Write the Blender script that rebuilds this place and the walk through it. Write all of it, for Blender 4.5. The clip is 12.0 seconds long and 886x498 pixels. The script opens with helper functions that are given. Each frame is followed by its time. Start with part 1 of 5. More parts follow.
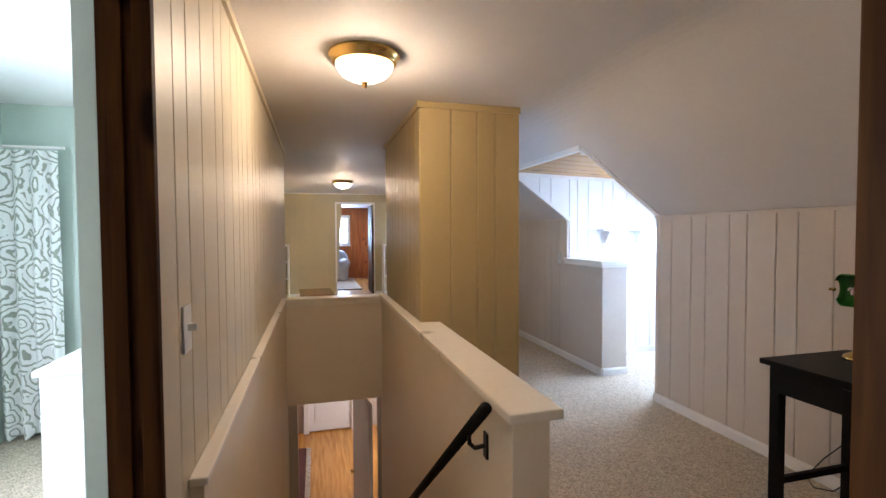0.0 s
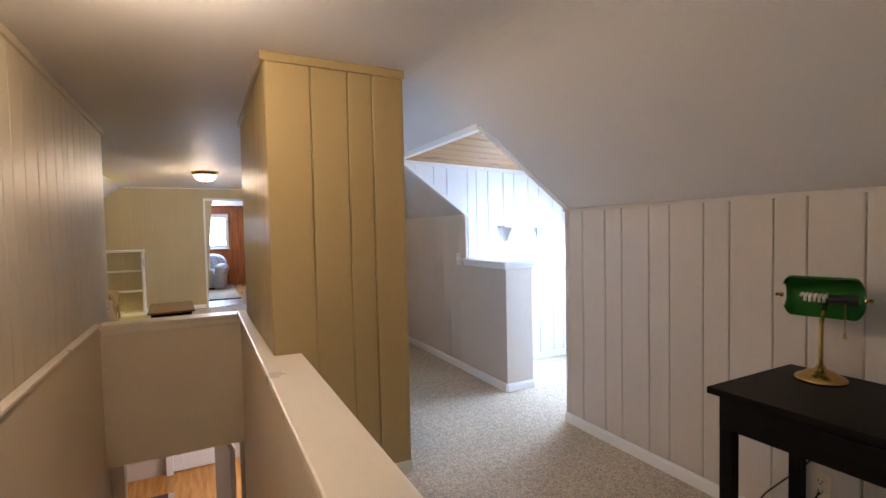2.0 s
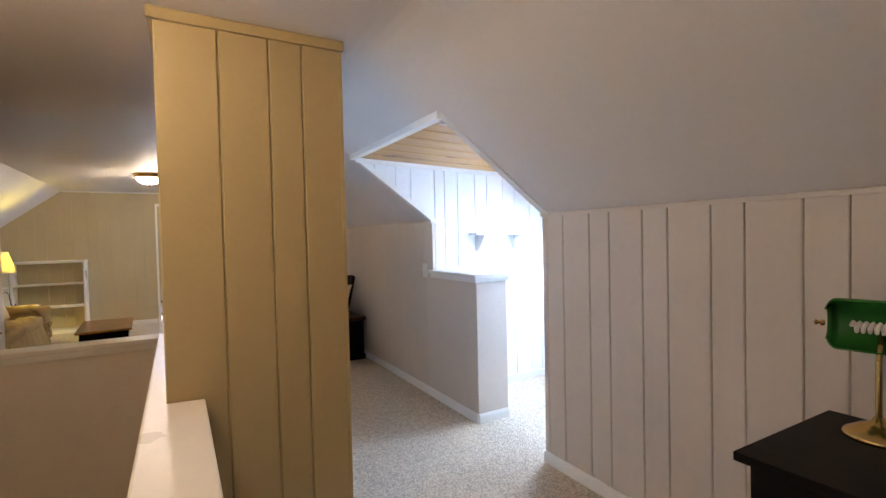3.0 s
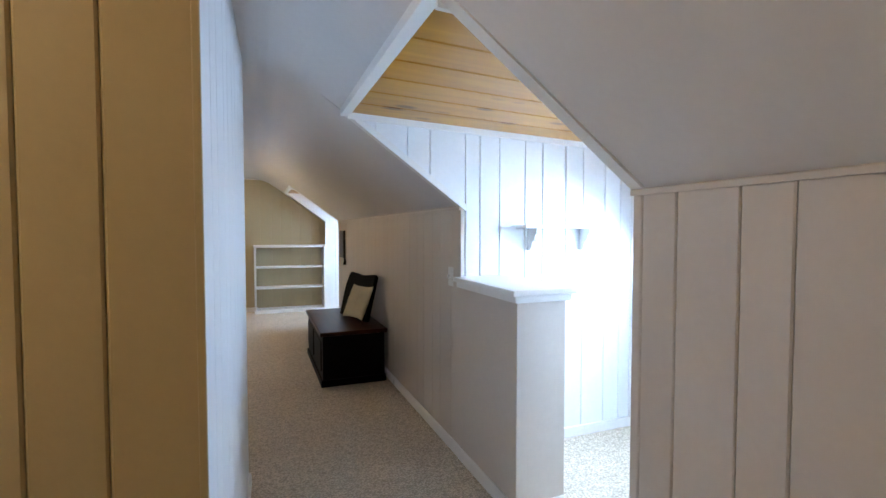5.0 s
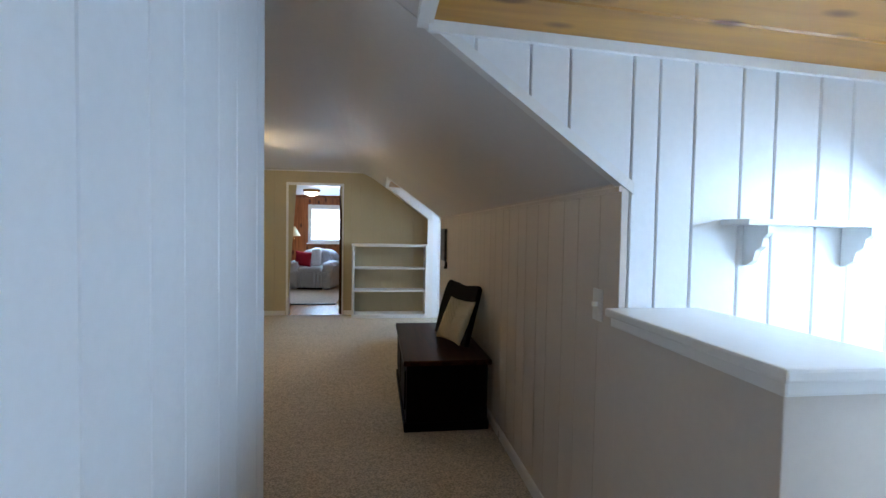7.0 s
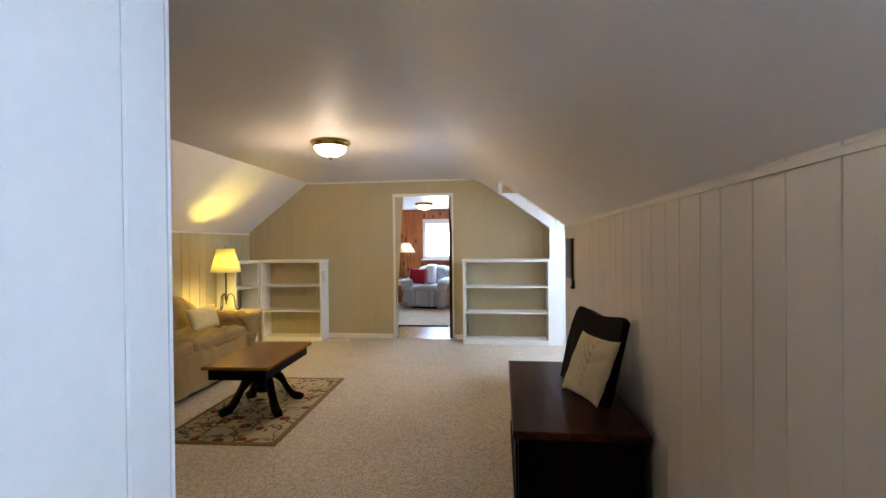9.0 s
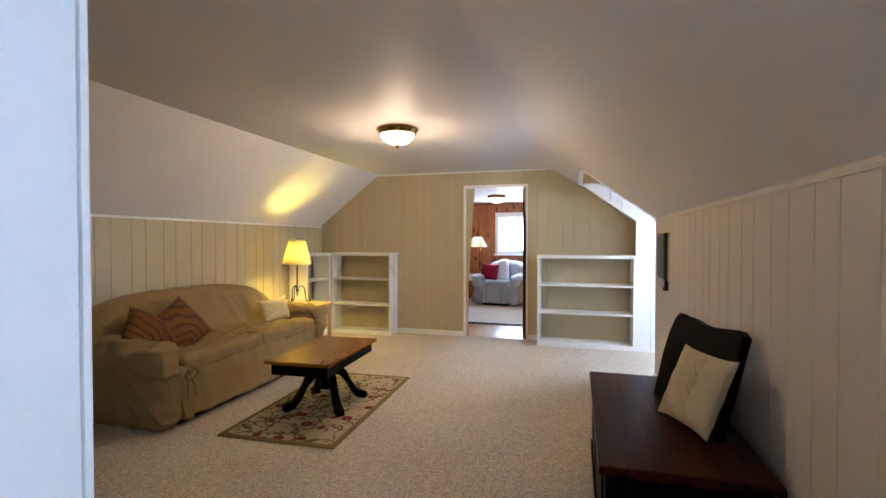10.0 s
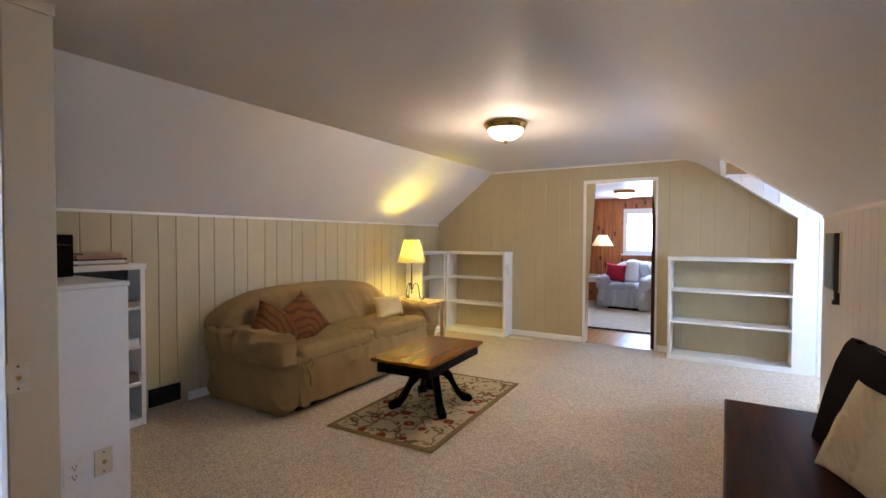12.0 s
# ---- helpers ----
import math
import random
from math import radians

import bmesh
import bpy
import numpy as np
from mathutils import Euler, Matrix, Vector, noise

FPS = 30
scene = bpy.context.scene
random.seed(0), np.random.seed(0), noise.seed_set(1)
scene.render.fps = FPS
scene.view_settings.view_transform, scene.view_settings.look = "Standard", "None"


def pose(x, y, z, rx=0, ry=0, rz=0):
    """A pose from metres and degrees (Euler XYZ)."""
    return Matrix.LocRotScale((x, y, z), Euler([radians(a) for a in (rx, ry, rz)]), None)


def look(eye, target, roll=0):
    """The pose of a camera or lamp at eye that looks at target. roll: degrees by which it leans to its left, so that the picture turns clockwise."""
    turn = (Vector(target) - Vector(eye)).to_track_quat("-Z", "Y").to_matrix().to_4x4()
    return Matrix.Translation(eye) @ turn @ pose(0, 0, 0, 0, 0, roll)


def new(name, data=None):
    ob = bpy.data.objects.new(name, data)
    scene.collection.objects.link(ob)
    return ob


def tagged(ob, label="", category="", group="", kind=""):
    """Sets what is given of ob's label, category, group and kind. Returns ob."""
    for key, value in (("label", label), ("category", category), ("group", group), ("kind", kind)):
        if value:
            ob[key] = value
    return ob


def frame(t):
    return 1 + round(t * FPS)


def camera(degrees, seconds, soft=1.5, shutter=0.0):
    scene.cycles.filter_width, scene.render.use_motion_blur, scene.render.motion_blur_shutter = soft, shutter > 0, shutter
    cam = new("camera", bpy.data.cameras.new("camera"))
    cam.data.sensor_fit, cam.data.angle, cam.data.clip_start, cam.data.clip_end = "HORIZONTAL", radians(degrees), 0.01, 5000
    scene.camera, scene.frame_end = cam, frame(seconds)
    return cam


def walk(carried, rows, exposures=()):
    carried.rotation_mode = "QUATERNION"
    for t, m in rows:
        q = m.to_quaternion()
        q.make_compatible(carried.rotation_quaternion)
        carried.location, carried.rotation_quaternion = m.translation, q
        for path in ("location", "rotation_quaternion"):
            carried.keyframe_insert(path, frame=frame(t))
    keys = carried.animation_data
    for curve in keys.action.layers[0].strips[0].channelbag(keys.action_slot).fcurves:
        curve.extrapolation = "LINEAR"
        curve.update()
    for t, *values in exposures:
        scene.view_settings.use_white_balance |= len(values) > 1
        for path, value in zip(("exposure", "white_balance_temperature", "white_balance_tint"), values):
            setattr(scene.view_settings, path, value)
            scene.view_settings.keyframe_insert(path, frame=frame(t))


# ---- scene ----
cam = camera(86.6, 12.0)
PATH = [
    (0, (0.382, 0.727, 1.351), (0.906, 2.656, 1.283), -0.3),
    (0.5, (0.455, 0.818, 1.345), (1.074, 2.718, 1.276), -0.6),
    (1, (0.552, 1.014, 1.356), (1.289, 2.871, 1.271), -0.9),
    (1.5, (0.642, 1.205, 1.359), (1.478, 3.02, 1.267), -1.0),
    (2, (0.764, 1.379, 1.351), (1.674, 3.157, 1.271), -1.2),
    (2.5, (0.926, 1.583, 1.372), (1.882, 3.339, 1.303), -1.2),
    (3, (1.108, 1.752, 1.354), (2.093, 3.492, 1.303), -1.3),
    (4.8, (1.814, 2.588, 1.364), (2.586, 4.431, 1.286), -0.3),
    (5, (1.868, 2.697, 1.348), (2.6, 4.557, 1.272), 0.0),
    (5.5, (1.973, 2.998, 1.343), (2.612, 4.891, 1.252), 0.5),
    (6, (2.043, 3.225, 1.337), (2.584, 5.149, 1.25), 0.9),
    (6.5, (2.122, 3.507, 1.345), (2.534, 5.462, 1.258), 0.8),
    (7, (2.168, 3.751, 1.328), (2.447, 5.73, 1.252), 1.0),
    (7.2, (2.19, 3.87, 1.332), (2.413, 5.856, 1.256), 0.5),
    (8.8, (2.297, 4.623, 1.299), (2.108, 6.614, 1.283), -0.6),
    (9, (2.302, 4.683, 1.302), (2.059, 6.668, 1.287), -0.6),
    (9.5, (2.29, 4.855, 1.295), (1.903, 6.818, 1.277), -0.4),
    (10, (2.268, 4.992, 1.294), (1.721, 6.915, 1.258), -0.0),
    (10.5, (2.269, 5.071, 1.301), (1.565, 6.942, 1.258), 0.3),
    (11, (2.297, 5.145, 1.313), (1.431, 6.947, 1.26), 0.4),
    (11.5, (2.325, 5.172, 1.318), (1.345, 6.915, 1.264), 0.4),
    (12, (2.347, 5.194, 1.319), (1.314, 6.905, 1.269), 0.2),
]
walk(cam, [(t, look(eye, target, roll)) for t, eye, target, roll in PATH], [(0, 0.36, 5850, 22), (3, 0.36, 5850, 22), (5, 0.14, 5700, 16), (6.5, -0.45, 5700, 13), (7.2, -0.5, 5750, 13), (9, 0.25, 6050, 18), (12, 0.4, 5750, 23)])

# ---------------------------------------------------------------- world and lights
world = bpy.data.worlds.new("world")
scene.world = world
world.use_nodes = True
sky = world.node_tree.nodes.new("ShaderNodeTexSky")
sky.sky_type, sky.sun_disc = "NISHITA", False
sky.sun_elevation, sky.sun_rotation = radians(38), radians(70)
world.node_tree.links.new(sky.outputs[0], world.node_tree.nodes["Background"].inputs[0])
world.node_tree.nodes["Background"].inputs[1].default_value = 0.15
sun = new("sun", bpy.data.lights.new("sun", "SUN"))
sun.data.energy, sun.data.angle, sun.data.color = 1.0, radians(10), (1.0, 0.95, 0.88)
sun.matrix_world = look((30, 10, 26), (0, 6, 0))


def area_light(name, eye, target, width, height, watts, colour=(0.58, 0.79, 1.0)):
    """Daylight of the sky, standing in a window's opening; in the lower hall, added fill without one."""
    lamp = new(name, bpy.data.lights.new(name, "AREA"))
    lamp.data.shape, lamp.data.size, lamp.data.size_y = "RECTANGLE", width, height
    lamp.data.energy, lamp.data.color = watts, colour
    lamp.matrix_world = look(eye, target)
    return lamp


def bulb(name, place, watts, colour, radius=0.05):
    lamp = new(name, bpy.data.lights.new(name, "POINT"))
    lamp.data.energy, lamp.data.color, lamp.data.shadow_soft_size = watts, colour, radius
    lamp.location = place
    return lamp


WARM = (1.0, 0.78, 0.47)
area_light("daylight_dormer_one", (4.36, 4.58, 1.25), (3.45, 4.52, 0.2), 0.9, 1.0, 98)
area_light("daylight_dormer_two", (4.36, 10.3, 1.25), (3.2, 10.2, 0.2), 0.9, 1.0, 105)
area_light("daylight_far_room", (0.98, 15.27, 1.43), (1.0, 13.0, 0.6), 0.66, 0.74, 85)
area_light("daylight_bedroom", (-1.65, 2.6, 1.2), (-0.5, 2.6, 1.0), 1.1, 0.9, 72, (0.85, 0.95, 1.0))
# unseen fill lamp added to brighten the lower hall; no window behind it
area_light("fill_lower_hall", (1.9, 8.6, -1.2), (0.6, 8.6, -2.0), 1.0, 1.2, 30, (1.0, 0.92, 0.8))
bulb("bulb_hall", (0.625, 3.06, 2.115), 23, WARM, 0.09)
bulb("bulb_room", (0.835, 8.65, 2.115), 41, WARM, 0.09)
bulb("bulb_table_lamp", (-0.89, 9.83, 1.13), 38, (1.0, 0.78, 0.11), 0.06)
bulb("bulb_far_lamp", (0.25, 14.6, 1.3), 4, WARM, 0.03)

# ---------------------------------------------------------------- materials


def material(name, colour, rough=0.5, metal=0.0, grain=0.06, scale=40.0, stain=0.06, bump=0.1, bump_scale=60.0, per_piece=0.0, spec=0.5):
    """A surface with fine grain, broad stains, relief and, for pieces, a tone of their own."""
    m = bpy.data.materials.new(name)
    m.use_nodes = True
    n, l = m.node_tree.nodes, m.node_tree.links
    bsdf = n["Principled BSDF"]
    bsdf.inputs["Roughness"].default_value, bsdf.inputs["Metallic"].default_value = rough, metal
    bsdf.inputs["Specular IOR Level"].default_value = spec
    co = n.new("ShaderNodeTexCoord")
    fine, broad = n.new("ShaderNodeTexNoise"), n.new("ShaderNodeTexNoise")
    fine.inputs["Scale"].default_value, broad.inputs["Scale"].default_value = scale, 1.7
    fine.inputs["Detail"].default_value = broad.inputs["Detail"].default_value = 5
    for tex in (fine, broad):
        l.new(co.outputs["Object"], tex.inputs["Vector"])
    hsv = n.new("ShaderNodeHueSaturation")
    hsv.inputs["Color"].default_value = (*colour, 1)
    value = None
    for tex, amount in ((fine.outputs["Fac"], grain), (broad.outputs["Fac"], stain)):
        r = n.new("ShaderNodeMapRange")
        r.inputs["From Min"].default_value, r.inputs["From Max"].default_value = 0.25, 0.75
        r.inputs["To Min"].default_value, r.inputs["To Max"].default_value = 1 - amount, 1 + amount
        l.new(tex, r.inputs["Value"])
        if value is None:
            value = r.outputs[0]
        else:
            mul = n.new("ShaderNodeMath")
            mul.operation = "MULTIPLY"
            l.new(value, mul.inputs[0]), l.new(r.outputs[0], mul.inputs[1])
            value = mul.outputs[0]
    if per_piece:
        info, r, mul = n.new("ShaderNodeObjectInfo"), n.new("ShaderNodeMapRange"), n.new("ShaderNodeMath")
        r.inputs["To Min"].default_value, r.inputs["To Max"].default_value = 1 - per_piece, 1 + per_piece
        mul.operation = "MULTIPLY"
        l.new(info.outputs["Random"], r.inputs["Value"])
        l.new(value, mul.inputs[0]), l.new(r.outputs[0], mul.inputs[1])
        value = mul.outputs[0]
    l.new(value, hsv.inputs["Value"])
    l.new(hsv.outputs[0], bsdf.inputs["Base Color"])
    rr = n.new("ShaderNodeMapRange")
    rr.inputs["To Min"].default_value, rr.inputs["To Max"].default_value = max(rough - 0.08, 0.02), min(rough + 0.08, 1)
    l.new(broad.outputs["Fac"], rr.inputs["Value"]), l.new(rr.outputs[0], bsdf.inputs["Roughness"])
    if bump:
        tex, b = n.new("ShaderNodeTexNoise"), n.new("ShaderNodeBump")
        tex.inputs["Scale"].default_value, tex.inputs["Detail"].default_value = bump_scale, 3
        b.inputs["Strength"].default_value, b.inputs["Distance"].default_value = bump, 0.01
        l.new(co.outputs["Object"], tex.inputs["Vector"])
        l.new(tex.outputs["Fac"], b.inputs["Height"]), l.new(b.outputs[0], bsdf.inputs["Normal"])
    return m


def wood(name, dark, light, rough=0.35, axis=0, scale=3.0, knots=False, per_piece=0.12):
    """Wood with grain along one axis, and knots where it is pine."""
    m = bpy.data.materials.new(name)
    m.use_nodes = True
    n, l = m.node_tree.nodes, m.node_tree.links
    bsdf = n["Principled BSDF"]
    bsdf.inputs["Roughness"].default_value = rough
    co, info, shift, mp = n.new("ShaderNodeTexCoord"), n.new("ShaderNodeObjectInfo"), n.new("ShaderNodeVectorMath"), n.new("ShaderNodeMapping")
    shift.operation = "MULTIPLY_ADD"
    l.new(co.outputs["Object"], shift.inputs[0])
    shift.inputs[1].default_value = (1, 1, 1)
    comb = n.new("ShaderNodeCombineXYZ")
    tens = n.new("ShaderNodeMath")
    tens.operation, tens.inputs[1].default_value = "MULTIPLY", 17.0
    l.new(info.outputs["Random"], tens.inputs[0])
    for k in range(3):
        l.new(tens.outputs[0], comb.inputs[k])
    l.new(comb.outputs[0], shift.inputs[2])
    l.new(shift.outputs[0], mp.inputs["Vector"])
    stretch = [scale * 9] * 3
    stretch[axis] = scale * 0.7
    mp.inputs["Scale"].default_value = stretch
    tex = n.new("ShaderNodeTexNoise")
    tex.inputs["Scale"].default_value, tex.inputs["Detail"].default_value, tex.inputs["Distortion"].default_value = 1.0, 6, 0.6
    l.new(mp.outputs[0], tex.inputs["Vector"])
    ramp = n.new("ShaderNodeValToRGB")
    ramp.color_ramp.elements[0].position, ramp.color_ramp.elements[1].position = 0.32, 0.68
    ramp.color_ramp.elements[0].color, ramp.color_ramp.elements[1].color = (*dark, 1), (*light, 1)
    l.new(tex.outputs["Fac"], ramp.inputs[0])
    colour = ramp.outputs[0]
    if knots:
        mk, vor, kr, mix = n.new("ShaderNodeMapping"), n.new("ShaderNodeTexVoronoi"), n.new("ShaderNodeValToRGB"), n.new("ShaderNodeMix")
        ks = [7.5] * 3
        ks[axis] = 3.2
        mk.inputs["Scale"].default_value = ks
        l.new(shift.outputs[0], mk.inputs["Vector"]), l.new(mk.outputs[0], vor.inputs["Vector"])
        vor.inputs["Scale"].default_value = 1.0
        kr.color_ramp.elements[0].position, kr.color_ramp.elements[1].position = 0.12, 0.23
        kr.color_ramp.elements[0].color, kr.color_ramp.elements[1].color = (1, 1, 1, 1), (0, 0, 0, 1)
        l.new(vor.outputs["Distance"], kr.inputs[0])
        mix.data_type = "RGBA"
        l.new(kr.outputs[0], mix.inputs["Factor"])
        l.new(colour, mix.inputs["A"])
        mix.inputs["B"].default_value = (dark[0] * 0.4, dark[1] * 0.3, dark[2] * 0.15, 1)
        colour = mix.outputs["Result"]
    hsv, r = n.new("ShaderNodeHueSaturation"), n.new("ShaderNodeMapRange")
    r.inputs["To Min"].default_value, r.inputs["To Max"].default_value = 1 - per_piece, 1 + per_piece
    l.new(info.outputs["Random"], r.inputs["Value"]), l.new(r.outputs[0], hsv.inputs["Value"])
    l.new(colour, hsv.inputs["Color"]), l.new(hsv.outputs[0], bsdf.inputs["Base Color"])
    b = n.new("ShaderNodeBump")
    b.inputs["Strength"].default_value, b.inputs["Distance"].default_value = 0.08, 0.004
    l.new(tex.outputs["Fac"], b.inputs["Height"]), l.new(b.outputs[0], bsdf.inputs["Normal"])
    return m


def carpet(name, colour):
    """Looped pile: small rounded tufts with darker gaps, and broad uneven wear."""
    m = material(name, colour, 0.95, grain=0.14, scale=26, stain=0.07, bump=0.0, spec=0.1)
    n, l = m.node_tree.nodes, m.node_tree.links
    bsdf = n["Principled BSDF"]
    co, mp, tufts = n.new("ShaderNodeTexCoord"), n.new("ShaderNodeMapping"), n.new("ShaderNodeTexVoronoi")
    mp.inputs["Rotation"].default_value = (0, 0, radians(38))
    mp.inputs["Scale"].default_value = (1.0, 1.35, 1.0)
    tufts.inputs["Scale"].default_value = 88
    l.new(co.outputs["Object"], mp.inputs["Vector"]), l.new(mp.outputs[0], tufts.inputs["Vector"])
    tone, mul = n.new("ShaderNodeMapRange"), n.new("ShaderNodeMix")
    tone.inputs["From Min"].default_value, tone.inputs["From Max"].default_value = 0.1, 0.75
    tone.inputs["To Min"].default_value, tone.inputs["To Max"].default_value = 1.12, 0.62
    l.new(tufts.outputs["Distance"], tone.inputs["Value"])
    mul.data_type, mul.blend_type = "RGBA", "MULTIPLY"
    mul.inputs["Factor"].default_value = 1.0
    l.new(bsdf.inputs["Base Color"].links[0].from_socket, mul.inputs["A"]), l.new(tone.outputs[0], mul.inputs["B"])
    l.new(mul.outputs["Result"], bsdf.inputs["Base Color"])
    b = n.new("ShaderNodeBump")
    b.invert = True
    b.inputs["Strength"].default_value, b.inputs["Distance"].default_value = 0.6, 0.008
    l.new(tufts.outputs["Distance"], b.inputs["Height"]), l.new(b.outputs[0], bsdf.inputs["Normal"])
    return m


def glowing(name, colour, strength):
    m = bpy.data.materials.new(name)
    m.use_nodes = True
    bsdf = m.node_tree.nodes["Principled BSDF"]
    bsdf.inputs["Base Color"].default_value = (*colour, 1)
    bsdf.inputs["Emission Color"].default_value, bsdf.inputs["Emission Strength"].default_value = (*colour, 1), strength
    return m


def sheer(name, colour, through_amount):
    """Thin cloth that lets light through."""
    m = bpy.data.materials.new(name)
    m.use_nodes = True
    n, l = m.node_tree.nodes, m.node_tree.links
    out = n["Material Output"]
    d, t, mix = n.new("ShaderNodeBsdfDiffuse"), n.new("ShaderNodeBsdfTranslucent"), n.new("ShaderNodeMixShader")
    d.inputs[0].default_value = t.inputs[0].default_value = (*colour, 1)
    mix.inputs[0].default_value = through_amount
    l.new(d.outputs[0], mix.inputs[1]), l.new(t.outputs[0], mix.inputs[2]), l.new(mix.outputs[0], out.inputs[0])
    return m


PAINT_CREAM = material("cream_paint", (0.60, 0.51, 0.36), 0.46, grain=0.02, stain=0.04, bump=0.04, per_piece=0.02)
PAINT_OFFWHITE = material("offwhite_paint", (0.58, 0.505, 0.43), 0.4, grain=0.02, stain=0.04, bump=0.04, per_piece=0.02)
PAINT_TAN = material("tan_paint", (0.48, 0.40, 0.235), 0.45, grain=0.02, stain=0.04, bump=0.04, per_piece=0.02)
PAINT_WHITE = material("white_paint", (0.80, 0.80, 0.79), 0.35, grain=0.02, stain=0.03, bump=0.04, per_piece=0.015)
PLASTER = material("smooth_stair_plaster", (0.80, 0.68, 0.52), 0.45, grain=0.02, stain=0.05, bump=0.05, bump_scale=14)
CAP = material("warm_white_gloss_paint", (0.84, 0.76, 0.64), 0.3, grain=0.02, stain=0.04, bump=0.03)
TRIM = material("white_trim_paint", (0.80, 0.78, 0.74), 0.3, grain=0.02, stain=0.03, bump=0.03)
CEILING = material("ceiling_paint", (0.71, 0.67, 0.64), 0.6, grain=0.015, stain=0.03, bump=0.05, bump_scale=9, spec=0.1)
GREEN_PAINT = material("pale_green_paint", (0.52, 0.62, 0.55), 0.5, grain=0.02, stain=0.03)
CARPET = carpet("beige_carpet", (0.67, 0.565, 0.43))
PINE = wood("varnished_pine", (0.34, 0.15, 0.013), (0.46, 0.222, 0.024), 0.35, 0, 1.5, True)
RED_PINE = wood("red_pine_panelling", (0.24, 0.065, 0.014), (0.46, 0.145, 0.035), 0.35, 2, 2.2, True)
JAMB_WOOD = wood("dark_door_wood", (0.022, 0.007, 0.0012), (0.065, 0.023, 0.004), 0.55, 2, 3.0, True)
JAMB_WOOD.node_tree.nodes["Principled BSDF"].inputs["Specular IOR Level"].default_value = 0.05
OAK_FLOOR = wood("honey_oak_floor", (0.42, 0.18, 0.03), (0.62, 0.31, 0.07), 0.25, 1, 2.0)
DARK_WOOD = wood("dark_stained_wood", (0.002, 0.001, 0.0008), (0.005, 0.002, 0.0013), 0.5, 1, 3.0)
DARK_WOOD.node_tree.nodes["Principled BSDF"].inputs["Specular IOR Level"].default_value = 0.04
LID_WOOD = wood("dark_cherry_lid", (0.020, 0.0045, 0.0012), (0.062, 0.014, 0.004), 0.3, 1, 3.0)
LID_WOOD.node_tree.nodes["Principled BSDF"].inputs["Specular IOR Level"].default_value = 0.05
BLACK_WOOD = wood("black_brown_wood", (0.004, 0.003, 0.0025), (0.009, 0.007, 0.006), 0.45, 1, 3.0)
BLACK_WOOD.node_tree.nodes["Principled BSDF"].inputs["Specular IOR Level"].default_value = 0.12
TABLE_WOOD = wood("honey_table_wood", (0.15, 0.058, 0.003), (0.21, 0.083, 0.004), 0.22, 1, 2.5)
TABLE_WOOD.node_tree.nodes["Principled BSDF"].inputs["Specular IOR Level"].default_value = 0.35
LIGHT_WOOD = wood("light_maple", (0.42, 0.27, 0.12), (0.58, 0.40, 0.2), 0.4, 0, 2.5)
BRASS = material("brass", (0.62, 0.42, 0.14), 0.22, 1.0, bump=0.0)
IRON = material("black_iron", (0.02, 0.018, 0.016), 0.4, 0.6, bump=0.05)
IVORY = material("ivory_plastic", (0.66, 0.58, 0.42), 0.35, bump=0.0)
WHITE_PLASTIC = material("white_plastic", (0.78, 0.77, 0.73), 0.35, bump=0.0)
BLACK_PLASTIC = material("black_plastic", (0.012, 0.012, 0.013), 0.3, bump=0.0)
GLOBE = glowing("lit_frosted_glass", (1.0, 0.86, 0.62), 9.0)
OUTDOORS = glowing("bright_overcast_distance", (0.92, 0.97, 1.0), 3.0)
SHEER = sheer("white_sheer_cloth", (0.9, 0.92, 0.94), 0.7)

# ---------------------------------------------------------------- mesh helpers


def mesh_object(name, verts, faces, mat, parent=None, label="", smooth=False):
    me = bpy.data.meshes.new(name)
    me.from_pydata(verts, [], faces)
    me.update()
    me.materials.append(mat)
    if smooth:
        me.polygons.foreach_set("use_smooth", [True] * len(me.polygons))
    ob = new(name, me)
    if parent:
        ob.parent = parent
    return tagged(ob, label)


def part(name, bm, mat, parent=None, label="", smooth=False):
    """Links a bmesh as one mesh object under a thing or a part."""
    me = bpy.data.meshes.new(name)
    bmesh.ops.recalc_face_normals(bm, faces=bm.faces)
    bm.to_mesh(me)
    bm.free()
    me.materials.append(mat)
    if smooth:
        me.polygons.foreach_set("use_smooth", [True] * len(me.polygons))
    ob = new(name, me)
    if parent:
        ob.parent = parent
    return tagged(ob, label)


def thing(name, place, label, category, group="", kind="", turn=0):
    ob = new(name)
    ob.empty_display_size = 0.1
    ob.matrix_basis = pose(*place, 0, 0, turn)
    return tagged(ob, label, category, group, kind)


def boxes(*extents, bevel=0.0, segments=2):
    """A bmesh of boxes, each x0, x1, y0, y1, z0, z1, with rounded edges."""
    bm = bmesh.new()
    for x0, x1, y0, y1, z0, z1 in extents:
        r = bmesh.ops.create_cube(bm, size=1.0)
        bmesh.ops.transform(bm, verts=r["verts"], matrix=Matrix.Translation(((x0 + x1) / 2, (y0 + y1) / 2, (z0 + z1) / 2)) @ Matrix.Diagonal((abs(x1 - x0), abs(y1 - y0), abs(z1 - z0), 1)))
    if bevel:
        bmesh.ops.bevel(bm, geom=list(bm.edges), offset=bevel, segments=segments, affect="EDGES", profile=0.6)
    return bm


